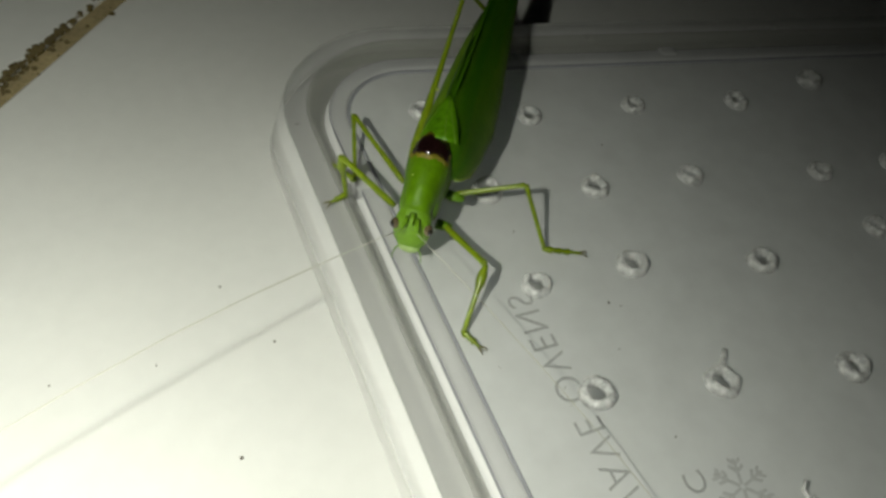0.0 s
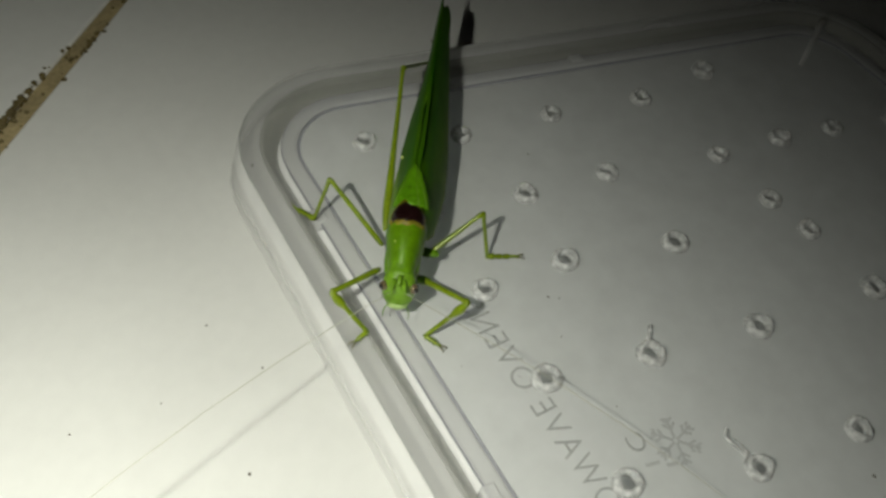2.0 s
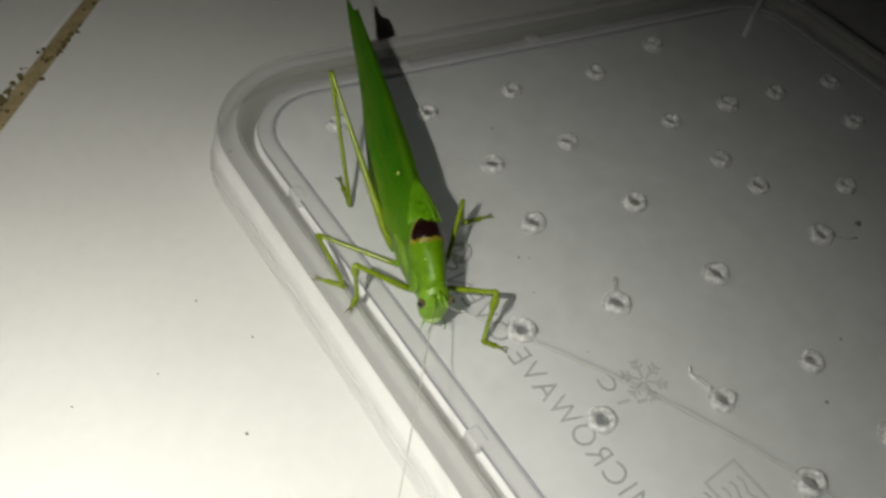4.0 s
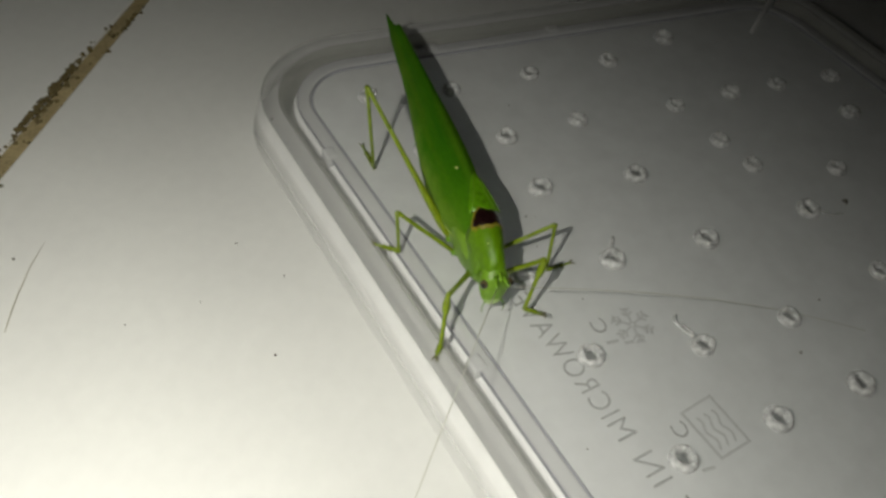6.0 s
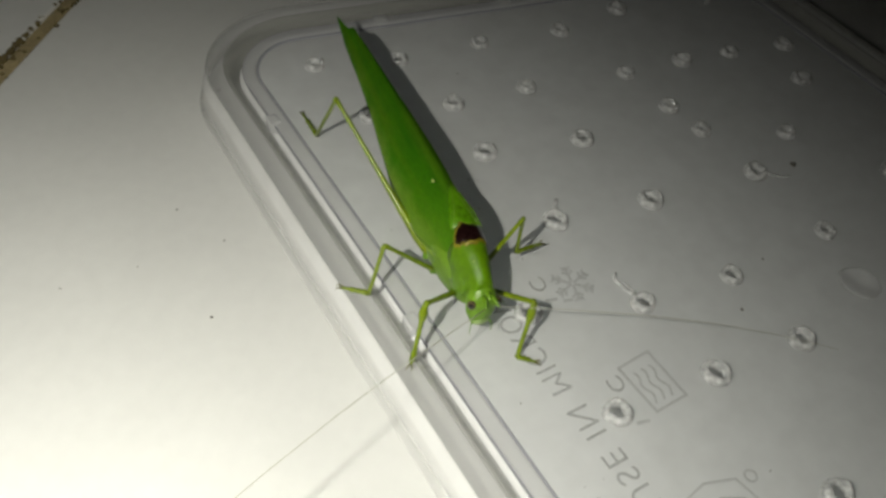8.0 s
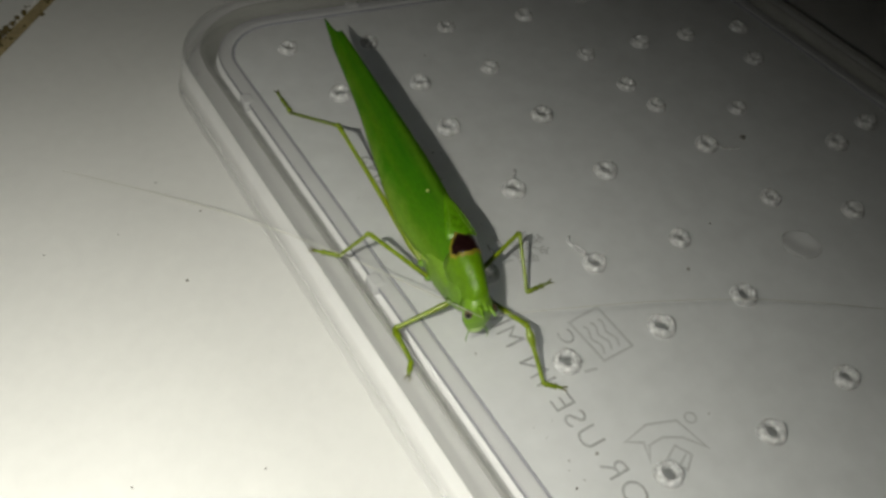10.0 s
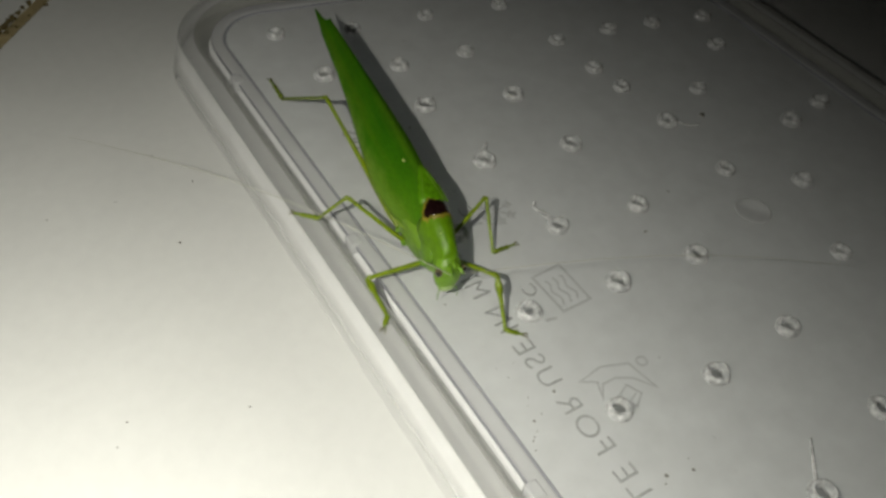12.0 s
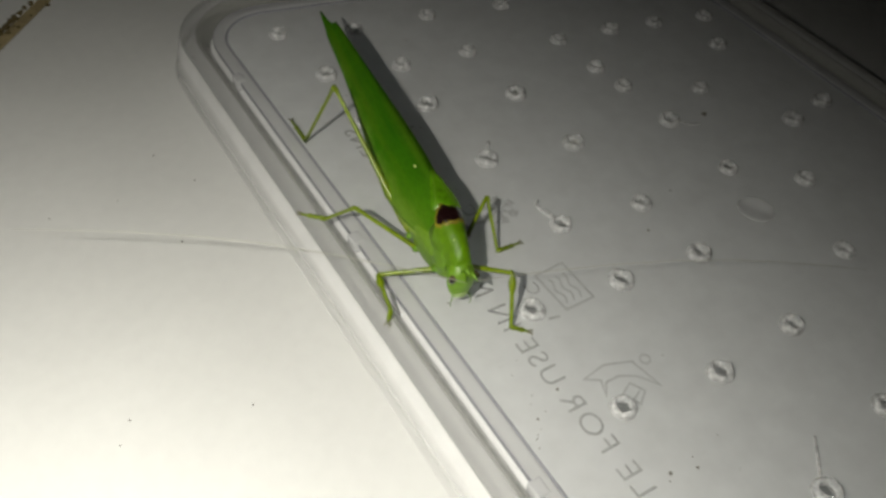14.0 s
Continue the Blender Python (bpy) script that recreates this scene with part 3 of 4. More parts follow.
def wing_half(side, sections, tip):
    """One folded fore wing: a thin curved shell from the ridge of the back down to its lower edge: flat over the back, then like a steep roof. Sections: y, half width, top, bottom."""
    rings = []
    for y, w, zt, zb in sections:
        roof = min(max((-3.0 - y) / 8.0, 0.0), 1.0)
        outer, inner = [], []
        for k in range(13):
            u = k / 12
            flat = w * math.sin(u * math.pi * 0.62) ** 0.85 * (1 - 0.12 * u)
            steep = w * 1.02 * u ** 0.8 * (1 - 0.1 * max(0.0, (u - 0.7) / 0.3) ** 2)
            x = flat + (steep - flat) * roof
            z = zt + (zb - zt) * u ** (1.45 - 0.4 * roof)
            vein = 0.05 * math.sin(9 * u + 0.25 * y) * (0.2 + u)
            if k == 0 and side > 0:
                outer.append((-0.17 * w * mm, y * mm, (zt - 0.02) * mm))
                inner.append((-0.17 * w * mm, y * mm, (zt - 0.1) * mm))
                continue
            outer.append((side * (x - 0.12 + 0.14 * min(u * 4, 1) + vein) * mm, y * mm, z * mm))
            inner.append((side * max(x - 0.22, 0.0) * mm, y * mm, (z - 0.12) * mm))
        rings.append(outer + inner[::-1])
    y, w, zt, zb = sections[-1]
    for f, s in ((0.45, 0.93), (0.8, 0.78), (1.0, 0.55)):
        ring = []
        for k, p in enumerate(rings[len(sections) - 1]):
            u = (k if k < 13 else 25 - k) / 12
            reach = tip * math.exp(-((u - 0.62) / 0.26) ** 2) + 0.9 * (1 - abs(2 * u - 1))
            mid = (zt + zb) / 2 - 0.6
            ring.append((p[0] * s, p[1] - reach * f * mm, (mid + (p[2] / mm - mid) * (0.4 + 0.6 * s)) * mm))
        rings.append(ring)
    return loft(rings)


def blob(centre, radii, rings=12, sides=18, squash=None):
    out = []
    for i in range(rings + 1):
        a = math.pi * i / rings
        r = max(math.sin(a), 0.02)
        out.append([(centre[0] * mm + radii[0] * mm * r * math.cos(b), centre[1] * mm - radii[1] * mm * math.cos(a), centre[2] * mm + radii[2] * mm * r * math.sin(b))
                    for b in (2 * math.pi * k / sides for k in range(sides))])
    bm = loft(out)
    if squash:
        for v in bm.verts:
            v.co = squash(v.co)
    return bm


def saddle(sections, thickness=0.0):
    """A skin over the back. Sections: y, half width, top, bottom, roundness."""
    rings = []
    for y, w, zt, zb, e in sections:
        ring = []
        for k in range(24):
            a = 2 * math.pi * k / 24
            c, s = math.cos(a), math.sin(a)
            ring.append((w * mm * math.copysign(abs(c) ** e, c), y * mm, ((zt + zb) / 2 + (zt - zb) / 2 * math.copysign(abs(s) ** e, s)) * mm))
        rings.append(ring)
    return loft(rings)


def patch(outline, lift, sections):
    """A thin cap that lies on the back. outline: (x, y) in millimetres; the height follows the rounded back."""
    bm = bmesh.new()
    cx = sum(p[0] for p in outline) / len(outline)
    cy = sum(p[1] for p in outline) / len(outline)
    rings = []
    for f in (1.0, 0.97, 0.7, 0.4, 0.05):
        ring = []
        for x, y in outline:
            px, py = cx + (x - cx) * f, cy + (y - cy) * f
            w, zt = np.interp(py, [s[0] for s in sections], [s[1] for s in sections]), np.interp(py, [s[0] for s in sections], [s[2] for s in sections])
            drop = zt - abs(px / w) ** 2.6 * 2.4
            ring.append(bm.verts.new((px * mm, py * mm, (drop + (lift if f < 0.99 else -0.15)) * mm)))
        rings.append(ring)
    n = len(outline)
    for a, b in zip(rings, rings[1:]):
        for i in range(n):
            bm.faces.new((a[i], a[(i + 1) % n], b[(i + 1) % n], b[i]))
    bm.faces.new(rings[-1])
    bmesh.ops.recalc_face_normals(bm, faces=bm.faces)
    return bm


WING_R = [(0.3, 1.5, 9.3, 6.2), (-0.5, 1.95, 9.75, 5.2), (-1.5, 2.2, 10.1, 4.2), (-3.0, 2.5, 10.35, 3.2), (-6.4, 3.1, 10.6, 2.6), (-11.0, 3.7, 10.7, 2.6), (-16.4, 3.55, 10.6, 3.3), (-22.8, 2.75, 10.3, 4.0),
          (-29.2, 1.8, 9.9, 4.6), (-35.5, 1.35, 9.5, 5.2), (-41.1, 1.1, 9.1, 5.6), (-44.7, 0.85, 8.8, 5.8)]
WING_L = [(0.3, 1.5, 9.3, 6.2), (-0.5, 2.0, 9.75, 5.2), (-1.5, 2.4, 10.15, 4.2), (-3.0, 2.95, 10.45, 3.2), (-6.4, 3.3, 10.75, 2.2), (-11.0, 3.7, 10.75, 2.1), (-16.4, 3.65, 10.6, 2.8), (-22.8, 3.05, 10.3, 3.8),
          (-29.2, 2.45, 9.9, 4.6), (-35.5, 1.95, 9.5, 5.2), (-41.1, 1.5, 9.1, 5.6), (-44.1, 1.4, 8.9, 5.9)]
BACK = [(-12, 4.0, 10.8), (-7, 3.7, 10.75), (-3, 3.1, 10.5), (-0.5, 2.8, 10.3), (1.6, 2.5, 10.15), (4, 2.3, 9.3), (6.2, 2.1, 8.0)]


def katydid():
    bug = tagged(new("katydid"), "bright green leaf-winged katydid with a dark brown patch on its back", "insect")
    part("abdomen", tube([(0, y * mm, z * mm) for y, z in ((2, 4.6), (-4, 4.4), (-10, 4.3), (-18, 4.6), (-26, 5.2), (-33, 5.8))], [2.2 * mm, 2.6 * mm, 2.7 * mm, 2.2 * mm, 1.5 * mm, 0.5 * mm], 18), PALE, bug, "pale green abdomen")
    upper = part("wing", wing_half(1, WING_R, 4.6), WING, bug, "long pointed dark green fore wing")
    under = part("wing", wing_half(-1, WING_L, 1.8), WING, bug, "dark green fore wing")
    part("thorax", saddle([(5.0, 1.1, 6.0, 2.6, 1.0), (3.5, 1.5, 7.2, 1.0, 0.95), (1.5, 1.8, 7.8, -0.2, 1.0), (-1.5, 2.3, 8.0, -0.7, 1.0), (-4.5, 2.6, 8.0, -0.5, 1.0), (-7.5, 2.2, 7.0, 1.2, 1.0), (-9.5, 1.2, 6, 3, 1.0)]), PALE, bug, "pale green thorax")
    part("pronotum", saddle([(-0.4, 2.4, 10.1, 4.6, 0.9), (0.7, 2.45, 10.2, 3.9, 0.9), (2.2, 2.2, 9.85, 3.2, 0.95), (3.7, 1.9, 9.25, 3.0, 1.0), (4.7, 1.68, 8.6, 3.2, 1.0), (5.6, 1.5, 7.95, 3.6, 1.0), (6.15, 1.3, 7.4, 4.2, 1.0)]), BODY, bug, "light green pronotum")
    part("head", saddle([(4.4, 1.4, 7.0, 4.0, 1.0), (5.4, 1.85, 7.2, 2.6, 0.97), (6.2, 2.05, 6.95, 1.8, 0.95), (6.9, 1.95, 6.4, 1.5, 0.97), (7.3, 1.55, 5.9, 1.6, 1.0), (7.5, 1.0, 5.3, 1.9, 1.0), (7.6, 0.3, 4.5, 2.6, 1.0)]), HEAD, bug, "pale green rounded head")
    part("mouth", blob((0, 7.0, 2.1), (1.3, 0.75, 0.8)), MOUTH, bug, "pale whitish green mouthparts")
    part("forehead_knob", tube([(0, 6.7 * mm, 6.75 * mm), (0, 7.4 * mm, 6.6 * mm), (0, 7.95 * mm, 6.35 * mm)], [0.4 * mm, 0.3 * mm, 0.12 * mm]), HEAD, bug)
    for s in (-1, 1):
        part("pronotum_lobe", blob((s * 1.75, 2.4, 4.8), (0.5, 2.2, 1.9)), LOBE, bug, "pale green side lobe of the pronotum")
        eye = part("eye", blob((s * 1.78, 6.85, 5.0), (0.55, 0.6, 0.66)), EYE, bug, "glossy grey eye")
        part("pupil", blob((s * 2.0, 7.12, 5.15), (0.34, 0.36, 0.38)), PUPIL, eye, "dark pupil")
        part("antenna_base", tube([(s * 0.55 * mm, 7.0 * mm, 6.4 * mm), (s * 0.68 * mm, 7.7 * mm, 6.35 * mm), (s * 0.8 * mm, 8.4 * mm, 6.2 * mm), (s * 0.86 * mm, 8.8 * mm, 6.1 * mm)], [0.3 * mm, 0.26 * mm, 0.17 * mm, 0.06 * mm]), HEAD, bug, "pale green antenna base")
        part("palp", tube([(s * 0.9 * mm, 7.1 * mm, 2.3 * mm), (s * 1.4 * mm, 7.6 * mm, 1.9 * mm), (s * 1.6 * mm, 7.9 * mm, 1.2 * mm), (s * 1.5 * mm, 8.0 * mm, 0.7 * mm)], [0.1 * mm, 0.08 * mm, 0.06 * mm, 0.06 * mm], 8), BODY, bug, "thin green palp")
    ring = []
    for k in range(40):
        a = k * math.pi / 20
        c, q = math.cos(a), math.sin(a)
        x = 2.02 * math.copysign(abs(c) ** 0.75, c) * (1 + 0.04 * math.sin(11 * a + 1))
        y = -0.3 + 1.22 * math.copysign(abs(q) ** 0.75, q) * (1 + 0.12 * math.sin(5 * a + 0.6) + 0.1 * math.sin(13 * a))
        ring.append((x, y + 0.07 * x * x - (0.3 * math.exp(-((x - 0.5) / 0.6) ** 2) if q < 0 else 0)))
    part("back_border", patch([(x * 1.06, 0.1 + y * 1.3) for x, y in ring], 0.10, BACK), AMBER, bug, "yellow brown border of the dark patch")
    part("back_patch", patch(ring, 0.22, BACK), DARK, bug, "glossy dark brown patch")
    part("wing_vein_field", patch([(0, -8.6), (-0.9, -6.6), (-1.8, -4.2), (-2.3, -2.0), (-1.2, -1.6), (0, -1.5), (1.2, -1.6), (2.3, -2.0), (1.8, -4.2), (0.9, -6.6)], 0.025, BACK), VEIN, upper, "lighter veined triangle of the wing base")
    for x0, x1, y1 in ((-2.0, -0.05, -8.3), (-1.0, -0.15, -7.4), (2.0, 0.05, -8.3)):
        pts = []
        for k in range(7):
            u = k / 6
            x, y = x0 + (x1 - x0) * u + 0.08 * math.sin(5 * u + x0), -1.7 + (y1 + 1.7) * u
            w, zt = np.interp(y, [b[0] for b in BACK], [b[1] for b in BACK]), np.interp(y, [b[0] for b in BACK], [b[2] for b in BACK])
            pts.append((x * mm, y * mm, (zt - abs(x / w) ** 2.6 * 2.4 + 0.07) * mm))
        part("wing_vein", tube(pts, [0.09 * mm * (1 - 0.6 * k / 6) for k in range(7)], 6), GLOSSY_VEIN, upper, "raised shiny vein")
    for wing, side, rows in ((upper, 1, WING_R), (under, -1, WING_L)):
        edge = [(side * w * 0.84 * mm, y * mm, (zb - 0.05) * mm) for y, w, _, zb in rows[1:8]]
        part("wing_margin", tube(edge, [r * mm for r in (0.1, 0.16, 0.17, 0.16, 0.14, 0.11, 0.05)], 8), MARGIN, wing, "pale glossy lower margin of the wing, highlight painted in")
    for x, y, r in ((1.9, -9.5, 1.0), (1.1, 3.6, 0.5)):
        z = np.interp(y, [b[0] for b in BACK], [b[2] for b in BACK]) - 0.9 * (x / 2.6) ** 2
        part("pale_spot", blob((x, y, z), (0.2 * r, 0.25 * r, 0.2 * r), 6, 8), SPOT, upper if y < 0 else bug, "tiny pale yellow spot")
    return bug, (upper, under)


bug, WINGS = katydid()

BODY_ROWS = [(0.0, 3.3, -22.6, 144.5, 0.4), (0.5, 2.9, -24.4, 147.4, 0.6), (1.0, 3.2, -26.5, 146.8, 1.0), (1.5, 3.1, -27.7, 146.7, 1.7),
    (2.0, 3.7, -29.1, 144.8, 2.9), (2.5, 4.5, -32.3, 147.8, 2.9), (3.0, 5.1, -33.4, 152.9, 0.8), (3.5, 4.9, -35.4, 157.6, -0.1),
    (4.0, 4.5, -38.2, 160.8, 0.8), (6.5, 7.0, -49.2, 167.4, 2.0), (7.0, 6.1, -53.1, 168.8, 1.9), (7.5, 6.7, -55.9, 170.7, 1.3),
    (10.0, 6.7, -67.5, 172.9, -2.3), (10.5, 6.5, -67.4, 172.5, -2.2), (11.0, 6.3, -68.1, 172.4, -1.5), (12.0, 6.4, -68.6, 171.9, -1.8),
    (12.5, 6.4, -69.4, 172.0, -1.9), (13.0, 6.7, -69.7, 172.5, -1.8), (14.0, 6.8, -70.5, 172.7, -2.3)]
BODY_ROLL = [(0.0, 2), (2.0, 1), (3.0, 0), (4.0, -3), (6.5, -6), (7.5, -7), (10.0, -7), (14.0, -7)]
WING_ROLL = [(0.0, 14), (0.5, 13), (1.0, 11), (1.5, 9), (2.0, 6), (2.5, 3), (3.0, 1), (3.5, -1), (4.0, -3), (6.5, -5), (14.0, -6)]
WING_YAW = [(0.0, -1.6), (1.0, -1.2), (2.5, 0.0), (4.0, 0.4), (6.5, 1.2), (14.0, 1.4)]
FA_FOOT = [(0.0, -5.3, -20.0, 8.3), (0.5, -8.9, -26.7, 8.3), (1.0, -8.6, -39.6, 8.3), (1.5, -6.7, -39.0, 8.3), (2.0, -5.6, -37.2, 8.3),
    (2.5, -5.1, -37.2, 8.3), (3.0, -5.1, -37.2, 8.3), (3.5, -5.0, -37.7, 8.3), (4.0, -5.0, -37.8, 8.3), (6.5, -6.0, -57.2, 8.3), (7.0, -6.1, -58.0, 8.3),
    (7.5, -5.6, -57.9, 8.3), (10.0, -5.6, -75.9, 8.3), (10.5, -5.6, -75.9, 8.3), (11.0, -5.6, -76.7, 8.3), (12.0, -5.8, -77.1, 8.3),
    (12.5, -5.7, -77.2, 8.3), (13.0, -5.8, -77.2, 8.3), (14.0, -5.4, -76.6, 8.3)]
FA_KNEE = [(0.0, -5.3, -21.1, 14.7), (0.5, -8.1, -25.5, 14.3), (1.0, -11.0, -33.4, 10.6), (1.5, -8.1, -33.4, 10.1), (2.0, -7.9, -33.0, 12.2),
    (2.5, -7.1, -33.7, 13.0), (3.0, -6.2, -34.5, 13.6), (3.5, -5.7, -35.5, 13.8), (4.0, -5.5, -37.6, 14.2), (6.5, -4.2, -51.5, 9.2),
    (7.0, -3.8, -52.3, 8.7), (7.5, -4.3, -57.5, 13.6), (10.0, -3.7, -70.2, 7.3), (10.5, -4.1, -70.0, 8.4), (11.0, -4.4, -70.9, 8.9),
    (12.0, -4.4, -71.3, 9.2), (12.5, -4.5, -71.6, 10.2), (13.0, -4.2, -71.5, 9.9), (14.0, -3.5, -70.9, 8.5)]
MA_FOOT = [(0.0, -3.1, -17.0, 7.0), (0.5, -3.7, -17.2, 7.0), (1.0, -3.9, -16.9, 7.0), (1.5, -3.5, -17.2, 7.0), (2.0, -3.4, -17.5, 7.0),
    (2.5, -3.5, -17.6, 7.0), (3.0, -5.1, -17.7, 8.3), (3.5, -2.9, -17.2, 7.0), (4.0, -5.6, -35.7, 8.3), (6.5, -2.6, -39.9, 7.0), (7.0, -7.9, -55.8, 8.3),
    (7.5, -6.2, -55.5, 8.3), (10.0, -5.5, -56.1, 8.3), (10.5, -6.0, -55.8, 8.3), (11.0, -5.9, -56.3, 8.3), (12.0, -5.9, -56.2, 8.3),
    (12.5, -6.0, -56.2, 8.3), (13.0, -6.0, -56.2, 8.3), (14.0, -5.5, -56.9, 8.3)]
MA_KNEE = [(0.0, -0.1, -9.4, 10.6), (0.5, 0.2, -11.1, 11.4), (1.0, -1.8, -17.3, 15.5), (1.5, -1.7, -18.2, 15.5), (2.0, -1.5, -19.4, 15.3),
    (2.5, -1.7, -21.9, 14.3), (3.0, -2.2, -23.7, 13.9), (3.5, -1.4, -23.8, 12.3), (4.0, -4.1, -27.2, 9.5), (6.5, -2.2, -41.3, 15.2),
    (7.0, -6.2, -48.4, 12.6), (7.5, -4.4, -47.5, 10.9), (10.0, -3.2, -60.1, 15.2), (10.5, -2.9, -60.1, 15.0), (11.0, -2.8, -60.6, 15.0),
    (12.0, -2.8, -61.0, 14.7), (12.5, -3.2, -61.6, 14.3), (13.0, -3.3, -62.0, 14.0), (14.0, -3.1, -62.7, 14.1)]
FB_FOOT = [(0.0, 1.0, -40.5, 6.5), (0.5, 0.5, -40.8, 6.5), (1.0, 0.5, -40.9, 6.5), (1.5, 0.9, -40.1, 6.5), (2.0, 1.1, -39.8, 6.5),
    (2.5, 4.0, -47.6, 6.5), (3.0, 6.0, -50.4, 6.5), (3.5, 5.9, -50.7, 6.5), (4.0, 6.0, -50.5, 6.5), (6.5, 7.7, -62.5, 6.5), (7.0, 6.5, -71.7, 6.5),
    (7.5, 6.6, -71.9, 6.5), (10.0, 8.3, -85.8, 6.5), (10.5, 8.4, -85.4, 6.5), (11.0, 8.4, -85.6, 6.5), (12.0, 8.2, -85.7, 6.5), (12.5, 8.4, -85.9, 6.5),
    (13.0, 8.4, -85.8, 6.5), (14.0, 8.6, -85.7, 6.5)]
FB_KNEE = [(0.0, 5.2, -35.3, 10.7), (0.5, 5.0, -36.9, 11.2), (1.0, 5.5, -38.7, 11.8), (1.5, 5.7, -39.9, 12.0), (2.0, 5.5, -41.2, 12.5),
    (2.5, 6.4, -44.0, 12.9), (3.0, 6.7, -45.5, 12.4), (3.5, 7.6, -46.9, 13.0), (4.0, 8.0, -48.4, 14.0), (6.5, 10.6, -60.1, 13.4),
    (7.0, 8.8, -65.5, 10.3), (7.5, 9.4, -67.5, 12.3), (10.0, 9.3, -79.7, 10.9), (10.5, 9.7, -79.6, 10.8), (11.0, 9.4, -80.1, 11.5),
    (12.0, 9.7, -80.4, 11.9), (12.5, 9.8, -81.0, 12.2), (13.0, 10.1, -81.2, 12.4), (14.0, 10.8, -81.8, 12.7)]
MB_FOOT = [(0.0, 14.9, -32.6, 6.5), (0.5, 14.8, -32.5, 6.5), (1.0, 14.7, -32.6, 6.5), (1.5, 14.7, -32.5, 6.5), (2.0, 14.8, -32.5, 6.5),
    (2.5, 14.8, -32.5, 6.5), (3.0, 14.7, -32.5, 6.5), (3.5, 15.0, -32.5, 6.5), (4.0, 15.2, -32.7, 6.5), (6.5, 15.2, -51.8, 6.5), (7.0, 15.6, -51.8, 6.5),
    (7.5, 15.4, -51.9, 6.5), (10.0, 15.2, -72.5, 6.5), (10.5, 15.2, -72.6, 6.5), (11.0, 15.1, -72.7, 6.5), (12.0, 14.9, -72.7, 6.5),
    (12.5, 15.2, -72.7, 6.5), (13.0, 15.1, -72.8, 6.5), (14.0, 15.1, -72.9, 6.5)]
MB_KNEE = [(0.0, 13.4, -28.3, 13.6), (0.5, 13.1, -29.4, 14.1), (1.0, 13.2, -30.5, 14.5), (1.5, 13.3, -30.9, 14.7), (2.0, 13.7, -31.3, 14.8),
    (2.5, 14.0, -32.1, 14.9), (3.0, 14.0, -32.3, 14.9), (3.5, 13.5, -33.1, 14.8), (4.0, 12.7, -34.6, 14.3), (6.5, 17.5, -46.6, 12.5),
    (7.0, 14.8, -49.4, 14.4), (7.5, 14.1, -51.7, 14.6), (10.0, 18.0, -66.4, 11.8), (10.5, 17.8, -66.5, 11.9), (11.0, 17.5, -66.8, 12.2),
    (12.0, 17.4, -66.9, 12.4), (12.5, 17.0, -67.1, 12.5), (13.0, 17.1, -66.8, 12.2), (14.0, 16.8, -67.2, 12.4)]
HA_FOOT = [(0.0, 28.5, 5.6, 6.5), (0.5, 28.5, 5.6, 6.5), (1.0, 28.5, 5.6, 6.5), (1.5, 28.5, 5.6, 6.5), (2.0, 28.5, 5.6, 6.5), (2.5, 19.5, -4.3, 6.5),
    (3.0, 8.7, -13.6, 6.5), (3.5, 2.9, -22.6, 6.5), (4.0, 2.9, -22.5, 6.5), (6.5, 2.3, -22.7, 6.5), (7.0, 2.6, -22.7, 6.5), (7.5, 2.1, -22.9, 6.5),
    (10.0, 2.5, -23.3, 6.5), (10.5, 2.8, -23.3, 6.5), (11.0, 2.8, -23.6, 6.5), (12.0, 2.4, -25.5, 6.5), (12.5, 2.1, -30.3, 6.5), (13.0, 1.1, -36.1, 6.5),
    (14.0, 0.6, -37.5, 6.5)]
HA_KNEE = [(0.0, 16.5, -1.1, 19.1), (0.5, 15.6, -2.6, 18.9), (1.0, 15.7, -4.0, 18.3), (1.5, 15.7, -5.2, 18.1), (2.0, 15.3, -5.6, 18.0),
    (2.5, 11.1, -9.7, 23.6), (3.0, 7.4, -11.5, 26.2), (3.5, 6.4, -11.1, 23.2), (4.0, 3.3, -14.9, 25.0), (6.5, 2.2, -27.2, 25.9), (7.0, 1.3, -30.3, 24.8),
    (7.5, 1.1, -32.6, 23.8), (10.0, 2.5, -40.7, 16.1), (10.5, 2.7, -40.6, 16.0), (11.0, 2.8, -41.1, 15.7), (12.0, 2.8, -42.2, 17.1),
    (12.5, 1.8, -44.2, 20.6), (13.0, 1.0, -46.2, 23.6), (14.0, 1.0, -47.3, 23.8)]
ANT_A = [(0.0, -43.2, -39.8), (0.5, -41.6, -8.7), (1.0, -31.7, 19.7), (1.5, -42.6, -4.8), (2.0, -31.1, -42.4), (2.5, -16.6, -48.1),
    (3.0, -2.7, -48.9), (3.5, -0.6, -55.4), (4.0, -1.7, -56.2), (6.5, -1.1, -65.1), (7.0, -1.1, -70.0), (7.5, -1.2, -74.5), (10.0, -31.8, -13.9),
    (10.5, -28.0, -7.3), (11.0, -27.9, -3.2), (12.0, -30.6, -12.0), (12.5, -31.6, -15.0), (13.0, -37.3, -24.3), (14.0, -34.4, -39.1)]
ANT_B = [(0.0, 12.5, -52.5), (1.0, 13.2, -54.5), (2.0, 18.9, -59.9), (2.5, 43.6, -72.4), (3.0, 64.9, -62.5), (3.5, 61.1, -66.9), (4.0, 28.0, -77.3),
    (6.5, 39.3, -66.3), (7.0, 34.4, -76.1), (7.5, 31.9, -75.8), (10.0, 56.7, -93.4), (11.0, 61.4, -92.7), (12.0, 65.5, -96.5), (14.0, 64.1, -97.1)]

